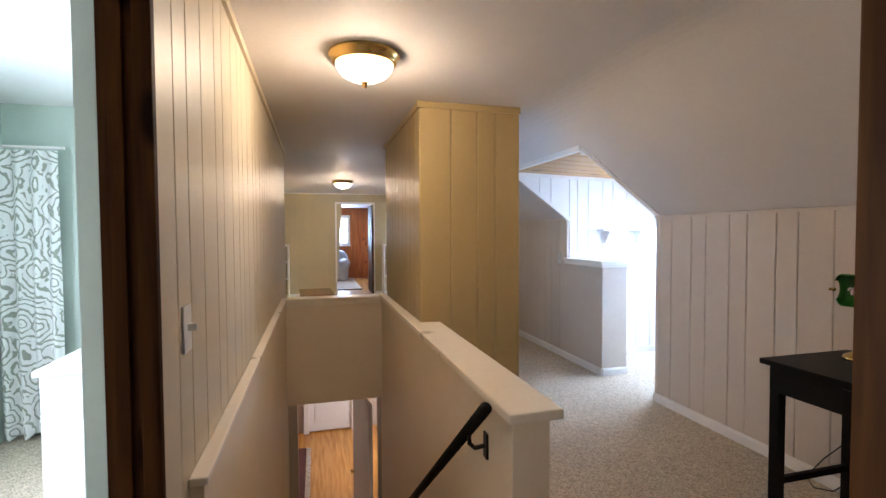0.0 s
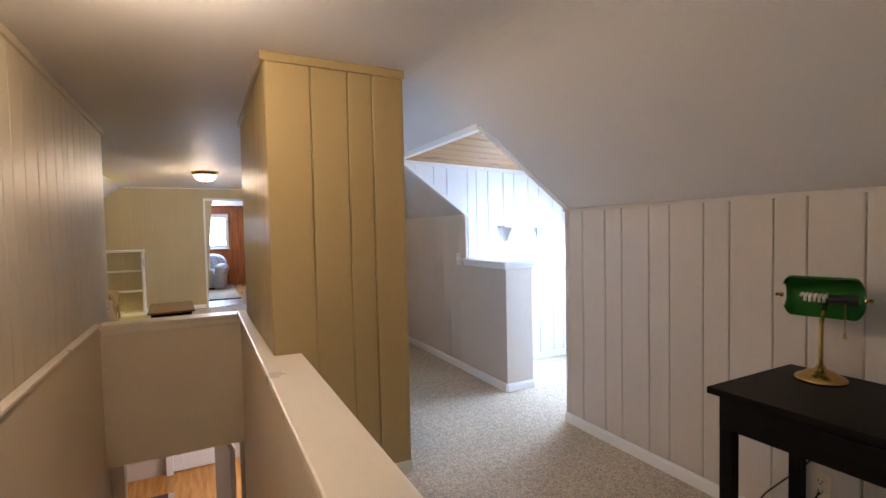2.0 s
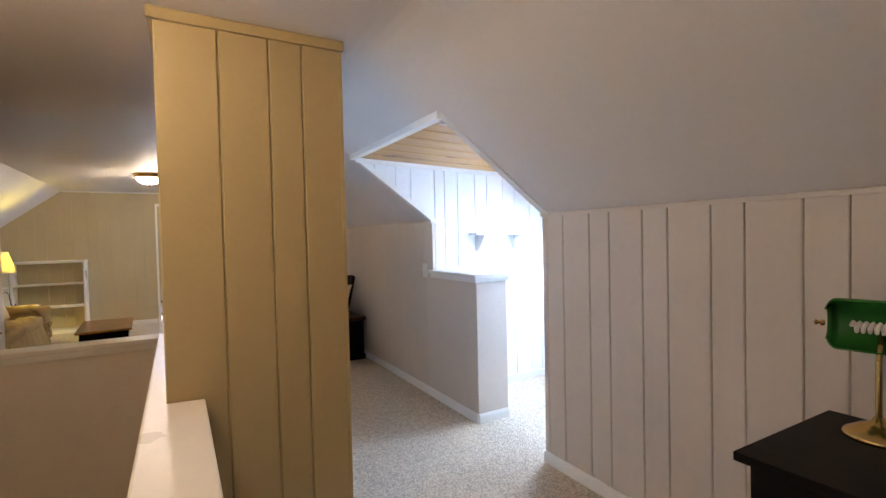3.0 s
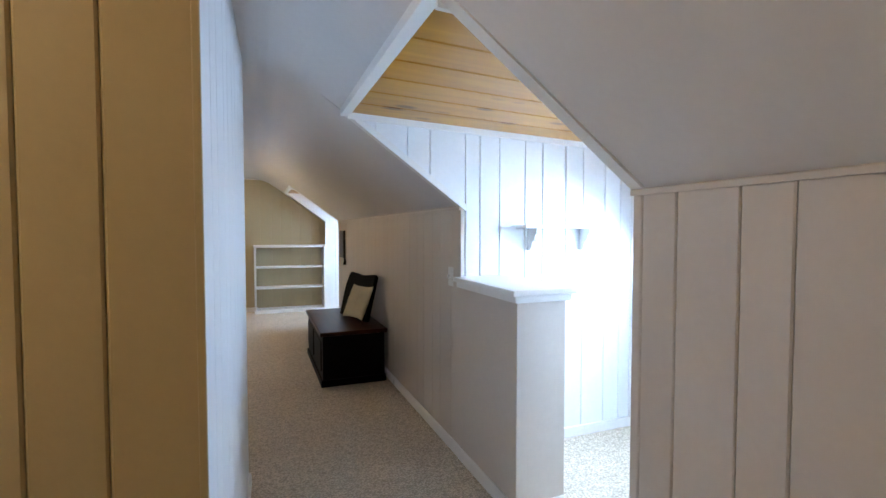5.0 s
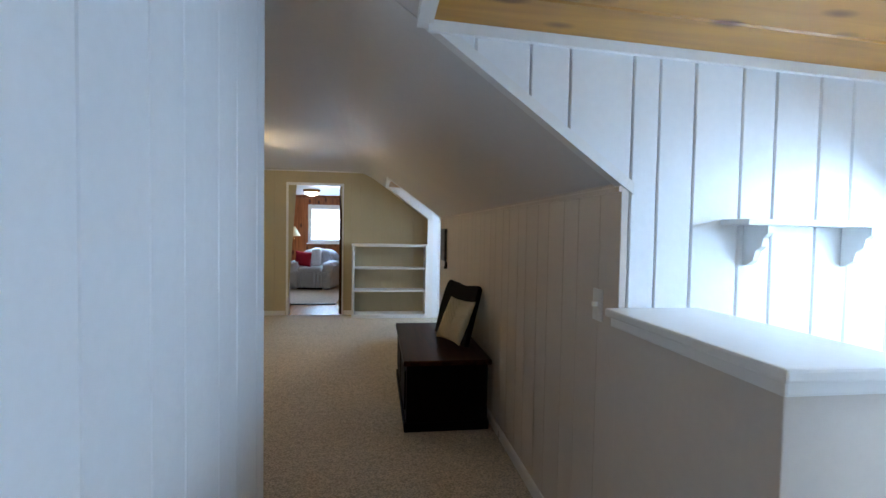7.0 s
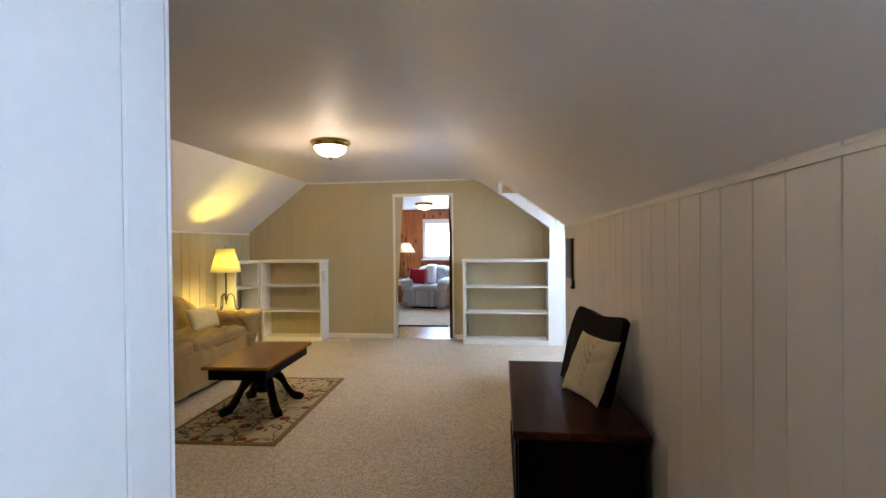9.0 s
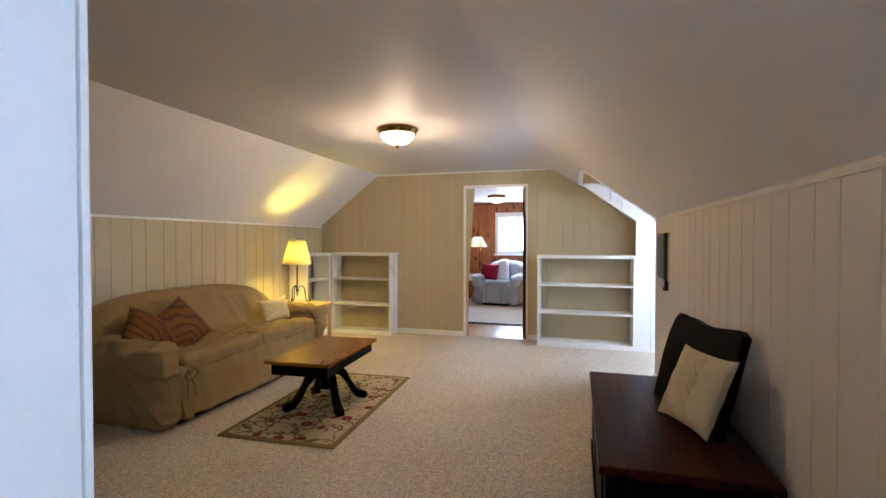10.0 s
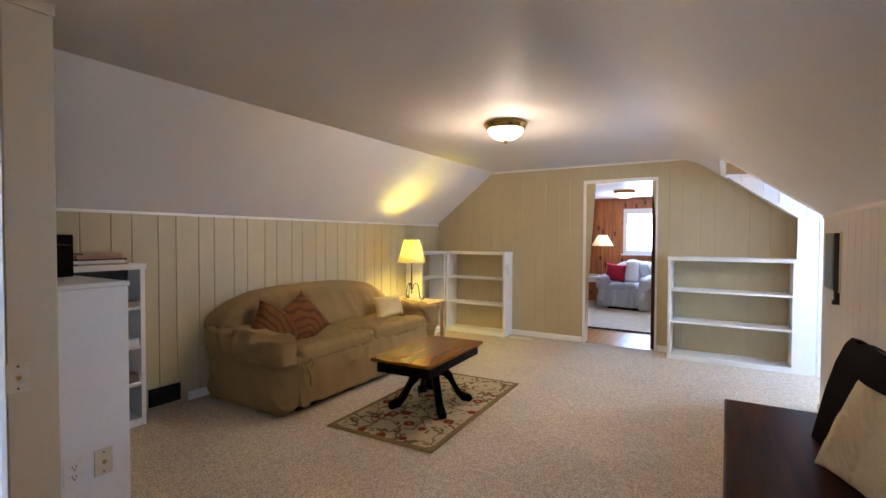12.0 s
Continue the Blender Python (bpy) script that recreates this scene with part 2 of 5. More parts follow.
def lathe(profile, steps=32):
    """A turned bmesh from (radius, height) pairs."""
    bm = bmesh.new()
    rings = []
    for r, z in profile:
        if r < 1e-5:
            rings.append([bm.verts.new((0, 0, z))])
        else:
            rings.append([bm.verts.new((r * math.cos(2 * math.pi * i / steps), r * math.sin(2 * math.pi * i / steps), z)) for i in range(steps)])
    for a, b in zip(rings, rings[1:]):
        for i in range(steps):
            j = (i + 1) % steps
            vs = [a[i % len(a)], a[j % len(a)], b[j % len(b)], b[i % len(b)]]
            vs = [v for k, v in enumerate(vs) if v not in vs[:k]]
            if len(vs) > 2:
                bm.faces.new(vs)
    return bm


def rod(points, radius, steps=10, taper=None):
    """A round bar through points, with capped ends."""
    bm = bmesh.new()
    pts = [Vector(p) for p in points]
    rings = []
    for i, p in enumerate(pts):
        d = (pts[min(i + 1, len(pts) - 1)] - pts[max(i - 1, 0)]).normalized()
        a = d.orthogonal().normalized() if i == 0 else (a - d * a.dot(d)).normalized()
        b = d.cross(a)
        r = radius if taper is None else radius * taper[i]
        rings.append([bm.verts.new(p + (a * math.cos(2 * math.pi * k / steps) + b * math.sin(2 * math.pi * k / steps)) * r) for k in range(steps)])
    for p, q in zip(rings, rings[1:]):
        for k in range(steps):
            bm.faces.new((p[k], p[(k + 1) % steps], q[(k + 1) % steps], q[k]))
    bm.faces.new(rings[0]), bm.faces.new(list(reversed(rings[-1])))
    return bm


def prism(outline, axis, a, b, bevel=0.0):
    """A flat outline pushed from a to b along an axis (0, 1, 2); the outline's two numbers are the other axes in order."""
    bm = bmesh.new()

    def at(u, v, w):
        c = [u, v]
        c.insert(axis, w)
        return c
    lo = [bm.verts.new(at(u, v, a)) for u, v in outline]
    hi = [bm.verts.new(at(u, v, b)) for u, v in outline]
    bm.faces.new(lo), bm.faces.new(list(reversed(hi)))
    for i in range(len(lo)):
        j = (i + 1) % len(lo)
        bm.faces.new((lo[i], hi[i], hi[j], lo[j]))
    if bevel:
        bmesh.ops.bevel(bm, geom=list(bm.edges), offset=bevel, segments=2, affect="EDGES", profile=0.6)
    return bm


def sheet(nu, nv, f):
    """A curved sheet of nu by nv faces, f(u, v) with u and v from 0 to 1."""
    verts = [f(i / nu, j / nv) for j in range(nv + 1) for i in range(nu + 1)]
    faces = [(j * (nu + 1) + i, j * (nu + 1) + i + 1, (j + 1) * (nu + 1) + i + 1, (j + 1) * (nu + 1) + i) for j in range(nv) for i in range(nu)]
    return verts, faces


def structure(name, bm, mat, label, category):
    return tagged(part(name, bm, mat), label, category, kind="structure")


PLANKS = []


def plank_wall(wall, origin, along, out, length, low, high, mat, thick=0.014, widths=(0.185, 0.135), phase=0, groove=1.0):
    """Queues the tongue-and-groove boards of one wall. low and high: heights, or functions of the distance along."""
    PLANKS.append((wall, Vector(origin), Vector(along), Vector(out), length, low, high, mat, thick, widths, phase, groove))


def lay_planks():
    for wall, origin, along, out, length, low, high, mat, thick, widths, phase, groove in PLANKS:
        lo = low if callable(low) else (lambda s, v=low: v)
        hi = high if callable(high) else (lambda s, v=high: v)
        s, k = 0.0, phase
        while s < length - 0.005:
            e = min(s + widths[k % len(widths)], length)
            if length - e < 0.04:
                e = length
            g, c = 0.0015 * groove, 0.005 * groove
            section = [(s + g, 0.0), (s + g, thick - c), (s + g + c, thick), (e - g - c, thick), (e - g, thick - c), (e - g, 0.0)]
            if hi((s + e) / 2) - lo((s + e) / 2) > 0.02:
                vs = []
                for f in (lo, hi):
                    for a, d in section:
                        p = origin + along * a + out * d
                        vs.append((p.x, p.y, f(min(max(a, s + 0.001), e - 0.001))))
                n = len(section)
                fs = [tuple(range(n)), tuple(range(2 * n - 1, n - 1, -1))] + [(i, (i + 1) % n, n + (i + 1) % n, n + i) for i in range(n)]
                me = bpy.data.meshes.new("plank")
                me.from_pydata(vs, [], fs)
                bm = bmesh.new()
                bm.from_mesh(me)
                bmesh.ops.recalc_face_normals(bm, faces=bm.faces)
                bm.to_mesh(me)
                bm.free()
                me.materials.append(mat)
                ob = new("plank", me)
                ob.parent = wall
            s, k = e, k + 1


# ---------------------------------------------------------------- plan
LX, RX = -1.36, 3.0          # knee walls
LB, RB = -0.44, 1.98         # where the slopes meet the flat ceiling
CZ, LK, RK = 2.22, 1.50, 1.48
Y0, Y1 = 1.13, 11.18         # near and far cross walls
DOOR_A, DOOR_B, DOOR_H = 0.822, 1.635, 2.0
D1A, D1B, D2A, D2B = 3.88, 5.22, 9.72, 10.86
PITCH = (CZ - RK) / (RX - RB)
DX = 2.318                   # where the dormers' pine ceilings meet the slope
KX = 2.985                   # knee wall between the dormers
WX = 4.30                    # window walls of the dormers


def slope_z(x):
    """Height of the ceiling across the attic."""
    if x < LB:
        return CZ - (LB - x) * (CZ - LK) / (LB - LX)
    return CZ if x < RB else CZ - (x - RB) * PITCH


DZ = slope_z(DX)

# floors
floor = structure("floor", boxes((LX - 0.1, 0.06, Y0 - 3.5, Y1 - 0.02, -0.12, 0), (0.06, 1.10, Y0 - 3.5, 2.05, -0.12, 0), (0.06, 1.10, 5.46, Y1 - 0.02, -0.12, 0), (1.10, WX, Y0 - 3.5, Y1 - 0.02, -0.12, 0)), CARPET, "beige looped wall-to-wall carpet over the whole attic", "floor")

# ceilings
structure("ceiling", boxes((LB, RB - 0.2, Y0 - 0.1, Y1 + 0.05, CZ, CZ + 0.1)), CEILING, "smooth warm-white flat attic ceiling with a satin sheen", "ceiling")
structure("ceiling_slope_left", prism([(LX - 0.1, slope_z(LX - 0.1)), (LB, CZ), (LB, CZ + 0.12), (LX - 0.1, slope_z(LX - 0.1) + 0.12)], 1, 4.6, Y1 + 0.05), CEILING, "smooth white sloping attic ceiling above the sofa", "ceiling")
BEND = [(RB - 0.2 + 0.38 * k / 8, CZ - 0.38 * PITCH / 2 * (k / 8) ** 2) for k in range(9)]
bm = bmesh.new()
for ya, yb, xb in ((Y0 - 0.1, D1A - 0.03, RX + 0.1), (D1A - 0.03, D1B + 0.03, DX), (D1B + 0.03, D2A - 0.03, RX + 0.1), (D2A - 0.03, D2B + 0.03, DX), (D2B + 0.03, Y1 + 0.05, RX + 0.1)):
    q = prism(BEND + [(xb, slope_z(xb)), (xb, slope_z(xb) + 0.1), (RB - 0.2, CZ + 0.1)], 1, ya, yb)
    me = bpy.data.meshes.new("scrap")
    q.to_mesh(me)
    q.free()
    bm.from_mesh(me)
    bpy.data.meshes.remove(me)
structure("ceiling_slope_right", bm, CEILING, "smooth white sloping ceiling cut open by two dormers", "ceiling")

# knee walls
wall_left = structure("wall_left", boxes((LX - 0.1, LX, 4.6, Y1, 0, LK + 0.02)), PAINT_TAN, "tan vertical board knee wall behind the sofa", "wall")
plank_wall(wall_left, (LX, 4.57, 0), (0, 1, 0), (1, 0, 0), Y1 - 4.57, 0.0, LK, PAINT_TAN, phase=1)
wall_right_1 = structure("wall_right_1", boxes((RX, RX + 0.1, Y0 - 0.1, D1A - 0.1, 0, RK + 0.02)), PAINT_OFFWHITE, "off-white vertical board knee wall behind the desk", "wall")
plank_wall(wall_right_1, (RX, Y0, 0), (0, 1, 0), (-1, 0, 0), D1A - Y0, 0.0, RK, PAINT_OFFWHITE, widths=(0.13, 0.1925), phase=0, groove=0.85)
wall_right_2 = structure("wall_right_2", boxes((KX, RX - 0.003, D1B + 0.002, D2A - 0.002, 0, slope_z(KX) + 0.02)), PAINT_OFFWHITE, "off-white vertical board knee wall behind the bench", "wall")
plank_wall(wall_right_2, (KX, D1B, 0), (0, 1, 0), (-1, 0, 0), D2A - D1B, 0.0, slope_z(KX - 0.014), PAINT_OFFWHITE, widths=(0.147, 0.185), groove=0.5)
wall_right_3 = structure("wall_right_3", boxes((RX, RX + 0.1, D2B + 0.1, Y1, 0, RK + 0.02)), PAINT_TAN, "short tan knee wall beside the built-in bookcase", "wall")

# far cross wall with its doorway
bm = prism([(LX, 0), (DOOR_A, 0), (DOOR_A, DOOR_H), (DOOR_B, DOOR_H), (DOOR_B, 0), (RX, 0), (RX, RK + 0.02), (RB, CZ + 0.02), (LB, CZ + 0.02), (LX, LK + 0.02)], 1, Y1, Y1 + 0.12)
wall_far = structure("wall_far", bm, PAINT_TAN, "tan board gable wall with a doorway", "wall")
plank_wall(wall_far, (LX - 0.064, Y1, 0), (1, 0, 0), (0, -1, 0), RX - LX + 0.064, lambda s: DOOR_H if DOOR_A < LX - 0.064 + s < DOOR_B else 0.0, lambda s: slope_z(LX - 0.064 + s), PAINT_TAN, phase=1, groove=0.5)

# near cross wall, with the doorway that the walk starts in
wall_near = structure("wall_near", boxes((LX, 0.05, Y0 - 0.12, Y0, 0, CZ), (1.14, RX, Y0 - 0.12, Y0, 0, CZ), (0.05, 1.14, Y0 - 0.12, Y0, 2.08, CZ)), PAINT_OFFWHITE, "off-white wall around the wooden door frame", "wall")
structure("door_frame_near", boxes((1.003, 1.14, Y0 - 0.13, Y0 + 0.01, 0, 2.08), (0.05, 0.09, Y0 - 0.13, Y0 + 0.01, 0, 2.08), (0.09, 1.003, Y0 - 0.13, Y0 + 0.01, 2.02, 2.08), bevel=0.004), JAMB_WOOD, "dark brown wooden door frame", "door frame")
# room behind the start
structure("wall_behind", boxes((LX - 0.1, RX + 0.1, -2.4, -2.3, 0, CZ), (LX - 0.1, LX, -2.3, Y0 - 0.12, 0, CZ), (RX, RX + 0.1, -2.3, Y0 - 0.12, 0, CZ)), PAINT_OFFWHITE, "plain off-white walls behind the start", "wall")
structure("ceiling_behind", boxes((LX - 0.1, RX + 0.1, -2.4, Y0 - 0.1, CZ, CZ + 0.1)), CEILING, "plain ceiling behind the start", "ceiling")

# hall wall on the stair side
HX, HE = 0.06, 6.0
wall_hall = structure("wall_hall", boxes((HX - 0.076, HX, 1.80, HE, 0, CZ), (HX - 0.076, HX, Y0, 1.80, 2.03, CZ)), PAINT_CREAM, "cream glossy board wall along the stairwell", "wall")
plank_wall(wall_hall, (HX, 1.785, 0), (0, 1, 0), (1, 0, 0), HE - 1.785, 0.0, CZ, PAINT_CREAM, thick=0.012, widths=(0.155, 0.12, 0.16, 0.195, 0.13, 0.185), groove=0.7)

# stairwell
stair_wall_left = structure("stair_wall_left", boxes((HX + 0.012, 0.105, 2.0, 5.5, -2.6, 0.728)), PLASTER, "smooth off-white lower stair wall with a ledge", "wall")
structure("ledge_trim", boxes((HX + 0.013, 0.118, 1.985, 5.38, 0.728, 0.75), bevel=0.006), CAP, "white painted ledge along the stair wall", "trim")
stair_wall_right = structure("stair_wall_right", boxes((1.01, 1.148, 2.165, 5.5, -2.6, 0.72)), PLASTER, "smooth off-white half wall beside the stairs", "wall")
structure("half_wall_cap", prism([(0.985, 2.13), (1.185, 2.13), (1.185, 3.765), (1.047, 3.765), (1.047, 5.37), (0.985, 5.37)], 2, 0.72, 0.757, 0.008), CAP, "wide white painted cap on the stair half wall", "trim")
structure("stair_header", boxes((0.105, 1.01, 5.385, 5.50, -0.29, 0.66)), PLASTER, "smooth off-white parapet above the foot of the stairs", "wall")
structure("header_cap", boxes((0.10, 1.0, 5.35, 5.53, 0.70, 0.735), (0.11, 1.0, 5.365, 5.515, 0.66, 0.70), bevel=0.008), CAP, "white moulded cap on the parapet", "trim")

# chimney box between hall and passage
BX0, BX1, BX2, BY0, BY1 = 1.055, 1.76, 1.807, 3.78, 5.348
PAINT_BOX = material("golden_tan_paint", (0.44, 0.325, 0.145), 0.33, grain=0.02, stain=0.04, bump=0.04, per_piece=0.02)
wall_box = structure("wall_box", prism([(BX0 + 0.012, BY0 + 0.012), (BX1 - 0.012, BY0 + 0.012), (BX2 - 0.012, BY1 - 0.012), (BX0 + 0.012, BY1 - 0.012)], 2, 0, CZ), PAINT_BOX, "golden tan board-clad box between hall and passage", "wall")
plank_wall(wall_box, (BX0, BY0 + 0.012, 0), (1, 0, 0), (0, -1, 0), BX1 - BX0, 0.0, CZ, PAINT_BOX, thick=0.012, widths=(0.215, 0.188, 0.133, 0.18))
plank_wall(wall_box, (BX0 + 0.012, BY0 + 0.012, 0), (0, 1, 0), (-1, 0, 0), BY1 - BY0 - 0.024, 0.0, CZ, PAINT_BOX, thick=0.012)
slant = Vector((BX2 - BX1, BY1 - BY0, 0)).normalized()
plank_wall(wall_box, (BX1 - 0.012, BY0 + 0.012, 0), slant, (slant.y, -slant.x, 0), BY1 - BY0 - 0.024, 0.0, CZ, PAINT_WHITE, thick=0.012, phase=2, groove=0.6)
plank_wall(wall_box, (BX0, BY1 - 0.012, 0), (1, 0, 0), (0, 1, 0), BX2 - BX0, 0.0, CZ, PAINT_WHITE, thick=0.012, phase=2)


def dormer(ya, yb, number, half_wall_from=None):
    """A shed dormer: pine ceiling, two cheeks, window wall, edge trims."""
    def top(x):
        return DZ - (x - DX) * 0.035
    shape = [(DX, DZ), (WX, top(WX)), (WX, 0), (RX, 0), (RX, RK)]
    for side, y, d in (("near", ya, -1), ("far", yb, 1)):
        cheek = structure("wall_cheek_%d_%s" % (number, side), prism(shape, 1, y + d * 0.014, y + d * 0.1), PAINT_WHITE, "white vertical board cheek wall of the dormer", "wall")
        plank_wall(cheek, (DX, y + d * 0.014, 0), (1, 0, 0), (0, -d, 0), RX - DX, lambda s: slope_z(DX + s) - 0.005, lambda s: top(DX + s), PAINT_WHITE, widths=(0.15, 0.18, 0.133, 0.18))
        plank_wall(cheek, (RX, y + d * 0.014, 0), (1, 0, 0), (0, -d, 0), WX - RX, 0.0, lambda s: top(RX + s), PAINT_WHITE, widths=(0.096, 0.13, 0.178, 0.128, 0.174, 0.135, 0.178, 0.13))
        slant = prism([(DX - 0.02, slope_z(DX - 0.02) - 0.012), (RX + 0.012, slope_z(RX + 0.012) - 0.012), (RX + 0.012, slope_z(RX + 0.012) + 0.03), (DX - 0.02, slope_z(DX - 0.02) + 0.03)], 1, y - 0.004 * d, y + 0.045 * d)
        structure("trim_slant_%d_%s" % (number, side), slant, TRIM, "white board trim on the dormer's sloping edge", "trim")
        structure("trim_top_%d_%s" % (number, side), prism([(DX, DZ - 0.001), (WX, top(WX) - 0.001), (WX, top(WX) - 0.035), (DX, DZ - 0.035)], 1, y, y - d * 0.018), TRIM, "thin white moulding under the pine ceiling", "trim")
    structure("trim_head_%d" % number, boxes((DX - 0.035, DX + 0.012, ya - 0.02, yb + 0.02, DZ - 0.014, DZ + 0.04)), TRIM, "white head trim across the dormer opening", "trim")
    pine = structure("ceiling_dormer_%d" % number, prism([(DX, DZ + 0.014), (WX + 0.05, top(WX + 0.05) + 0.014), (WX + 0.05, top(WX) + 0.1), (DX, DZ + 0.1)], 1, ya, yb), PINE, "knotty varnished pine board ceiling of the dormer", "ceiling")
    # boards of the pine ceiling run from the room to the window
    y, verts, faces = yb, [], []
    while y > ya + 0.01:
        e = max(y - 0.21, ya)
        k = len(verts)
        for x in (DX, WX):
            for u, d in ((y - 0.002, 0.016), (y - 0.002, 0.008), (y - 0.008, 0.0), (e + 0.008, 0.0), (e + 0.002, 0.008), (e + 0.002, 0.016)):
                verts.append((x, u, top(x) + d))
        faces += [tuple(k + i for i in range(6)), tuple(k + i for i in range(11, 5, -1))] + [(k + i, k + (i + 1) % 6, k + 6 + (i + 1) % 6, k + 6 + i) for i in range(6)]
        y = e
    mesh_object("pine_boards", verts, faces, PINE, pine)
    # window wall with its opening
    wa, wb, za, zb = ya + 0.2, yb - 0.28, 0.80, 1.80
    wall = structure("wall_window_%d" % number, boxes((WX, WX + 0.12, ya - 0.1, wa, 0, 2.0), (WX, WX + 0.12, wb, yb + 0.1, 0, 2.0), (WX, WX + 0.12, wa, wb, 0, za), (WX, WX + 0.12, wa, wb, zb, 2.0)), PAINT_WHITE, "white board wall around the dormer window", "wall")
    for y0, y1, lo, hi in ((ya, wa - 0.02, 0.0, 1.9), (wa - 0.02, wb + 0.02, 0.0, za - 0.035), (wb + 0.02, yb, 0.0, 1.9)):
        plank_wall(wall, (WX, y0, 0), (0, 1, 0), (-1, 0, 0), y1 - y0, lo, hi, PAINT_WHITE, thick=0.012, phase=1)
    window = thing("window_%d" % number, (WX + 0.06, (wa + wb) / 2, za), "white wooden double-hung dormer window, glaring with daylight", "window", kind="structure")
    h, w = zb - za, (wb - wa) / 2
    part("window_frame", boxes((-0.05, 0.05, -w, -w + 0.05, 0, h), (-0.05, 0.05, w - 0.05, w, 0, h), (-0.05, 0.05, -w + 0.05, w - 0.05, 0, 0.05), (-0.05, 0.05, -w + 0.05, w - 0.05, h - 0.05, h), (-0.03, 0.03, -w + 0.05, w - 0.05, h / 2 - 0.025, h / 2 + 0.025)), TRIM, window)
    part("window_sill", boxes((-0.14, -0.05, -w - 0.05, w + 0.05, -0.03, 0.0), bevel=0.006), TRIM, window)
    for z0, z1 in ((0.05, h / 2 - 0.025), (h / 2 + 0.025, h - 0.05)):
        p = part("pane", boxes((-0.004, 0.0, -w + 0.05, w - 0.05, z0, z1)), GLASS, window)
        p.visible_shadow = False
    structure("baseboard_dormer_%d" % number, boxes((RX + 0.1, WX, yb - 0.014, yb, 0, 0.068), (WX - 0.014, WX, ya + 0.014, yb - 0.014, 0, 0.068), (RX + 0.1, WX, ya, ya + 0.014, 0, 0.068), bevel=0.004), TRIM, "white painted baseboard inside the dormer", "baseboard")
    return wa, wb, za, zb


GLASS = bpy.data.materials.new("window_glass")
GLASS.use_nodes = True
GLASS.node_tree.nodes["Principled BSDF"].inputs["Transmission Weight"].default_value = 1.0
GLASS.node_tree.nodes["Principled BSDF"].inputs["Roughness"].default_value = 0.0
GLASS.node_tree.nodes["Principled BSDF"].inputs["IOR"].default_value = 1.05
dormer(D1A, D1B, 1)
dormer(D2A, D2B, 2)

# dormer half wall
structure("half_wall", boxes((2.968, 3.235, 4.565, D1B, 0, 1.02), bevel=0.004), PAINT_OFFWHITE, "off-white half wall across part of the dormer opening", "wall")
structure("half_wall_shelf", boxes((2.922, 3.268, 4.515, D1B - 0.002, 1.054, 1.082), (2.943, 3.252, 4.538, D1B - 0.002, 1.02, 1.054), bevel=0.007), TRIM, "white moulded cap on the dormer half wall", "trim")

# far room
structure("floor_far_room", boxes((-1.6, 1.46, 12.2, 15.18, -0.003, 0.012), bevel=0.003), CARPET, "pale carpet in the far room", "floor")
structure("floor_threshold", boxes((-1.6, 3.4, Y1 - 0.02, 15.3, -0.12, -0.004)), OAK_FLOOR, "glossy wooden floor of the far room", "floor")
wall_far_room = structure("wall_far_room", boxes((-1.6, 0.62, 15.2, 15.3, 0, 2.2), (1.34, 3.4, 15.2, 15.3, 0, 2.2), (0.62, 1.34, 15.2, 15.3, 0, 1.04), (0.62, 1.34, 15.2, 15.3, 1.83, 2.2), (-1.7, -1.6, Y1 + 0.12, 15.3, 0, 2.2), (3.4, 3.5, Y1 + 0.12, 15.3, 0, 2.2)), RED_PINE, "red-brown knotty pine panelled wall", "wall")
structure("ceiling_far_room", boxes((-1.7, 3.5, Y1 + 0.12, 15.3, 2.12, 2.22)), CEILING, "white ceiling of the far room", "ceiling")

# bedroom beside the hall
structure("ceiling_bedroom", boxes((-1.75, LB, Y0 - 0.1, 4.6, CZ, CZ + 0.1)), PAINT_WHITE, "flat white bedroom ceiling", "ceiling")
structure("floor_bedroom", boxes((-1.75, LX - 0.1, Y0 - 0.12, 4.6, -0.12, 0)), CARPET, "pale bedroom carpet", "floor")
structure("wall_bedroom", boxes((-1.7, -0.06, 4.5, 4.6, 0, CZ), (-1.7, -1.6, Y0 - 0.12, 2.0, 0, CZ), (-1.7, -1.6, 3.2, 4.5, 0, CZ), (-1.7, -1.6, 2.0, 3.2, 0, 0.7), (-1.7, -1.6, 2.0, 3.2, 1.7, CZ), (-0.034, HX - 0.078, 2.5, 4.5, 0, CZ)), GREEN_PAINT, "pale green bedroom walls", "wall")

# lower hall
structure("floor_lower", boxes((-0.6, 2.2, 4.9, 11.4, -2.62, -2.5)), OAK_FLOOR, "honey oak strip floor at the foot of the stairs", "floor")
structure("wall_lower", boxes((-0.7, -0.6, 5.5, 11.4, -2.5, -0.12), (2.2, 2.3, 5.5, 11.4, -2.5, -0.12), (-0.7, 2.3, 10.1, 10.2, -2.5, -0.12)), PAINT_OFFWHITE, "off-white walls of the lower hall", "wall")

# ---------------------------------------------------------------- trims of the attic


def moulding(name, a, b, axis_out, height=0.05, depth=0.018, label="thin white painted moulding", category="trim", kind_mat=None):
    """A strip from a to b (its lower wall edge) that stands out along axis_out."""
    a, b, o = Vector(a), Vector(b), Vector(axis_out)
    up = Vector((0, 0, height))
    bm = bmesh.new()
    prof = [Vector((0, 0, 0)), o * depth * 0.6, o * depth, o * depth + up * 0.75, o * depth * 0.55 + up, up]
    lo, hi = [bm.verts.new(a + p) for p in prof], [bm.verts.new(b + p) for p in prof]
    bm.faces.new(lo), bm.faces.new(list(reversed(hi)))
    for i in range(6):
        j = (i + 1) % 6
        bm.faces.new((lo[i], hi[i], hi[j], lo[j]))
    return structure(name, bm, kind_mat or TRIM, label, category)


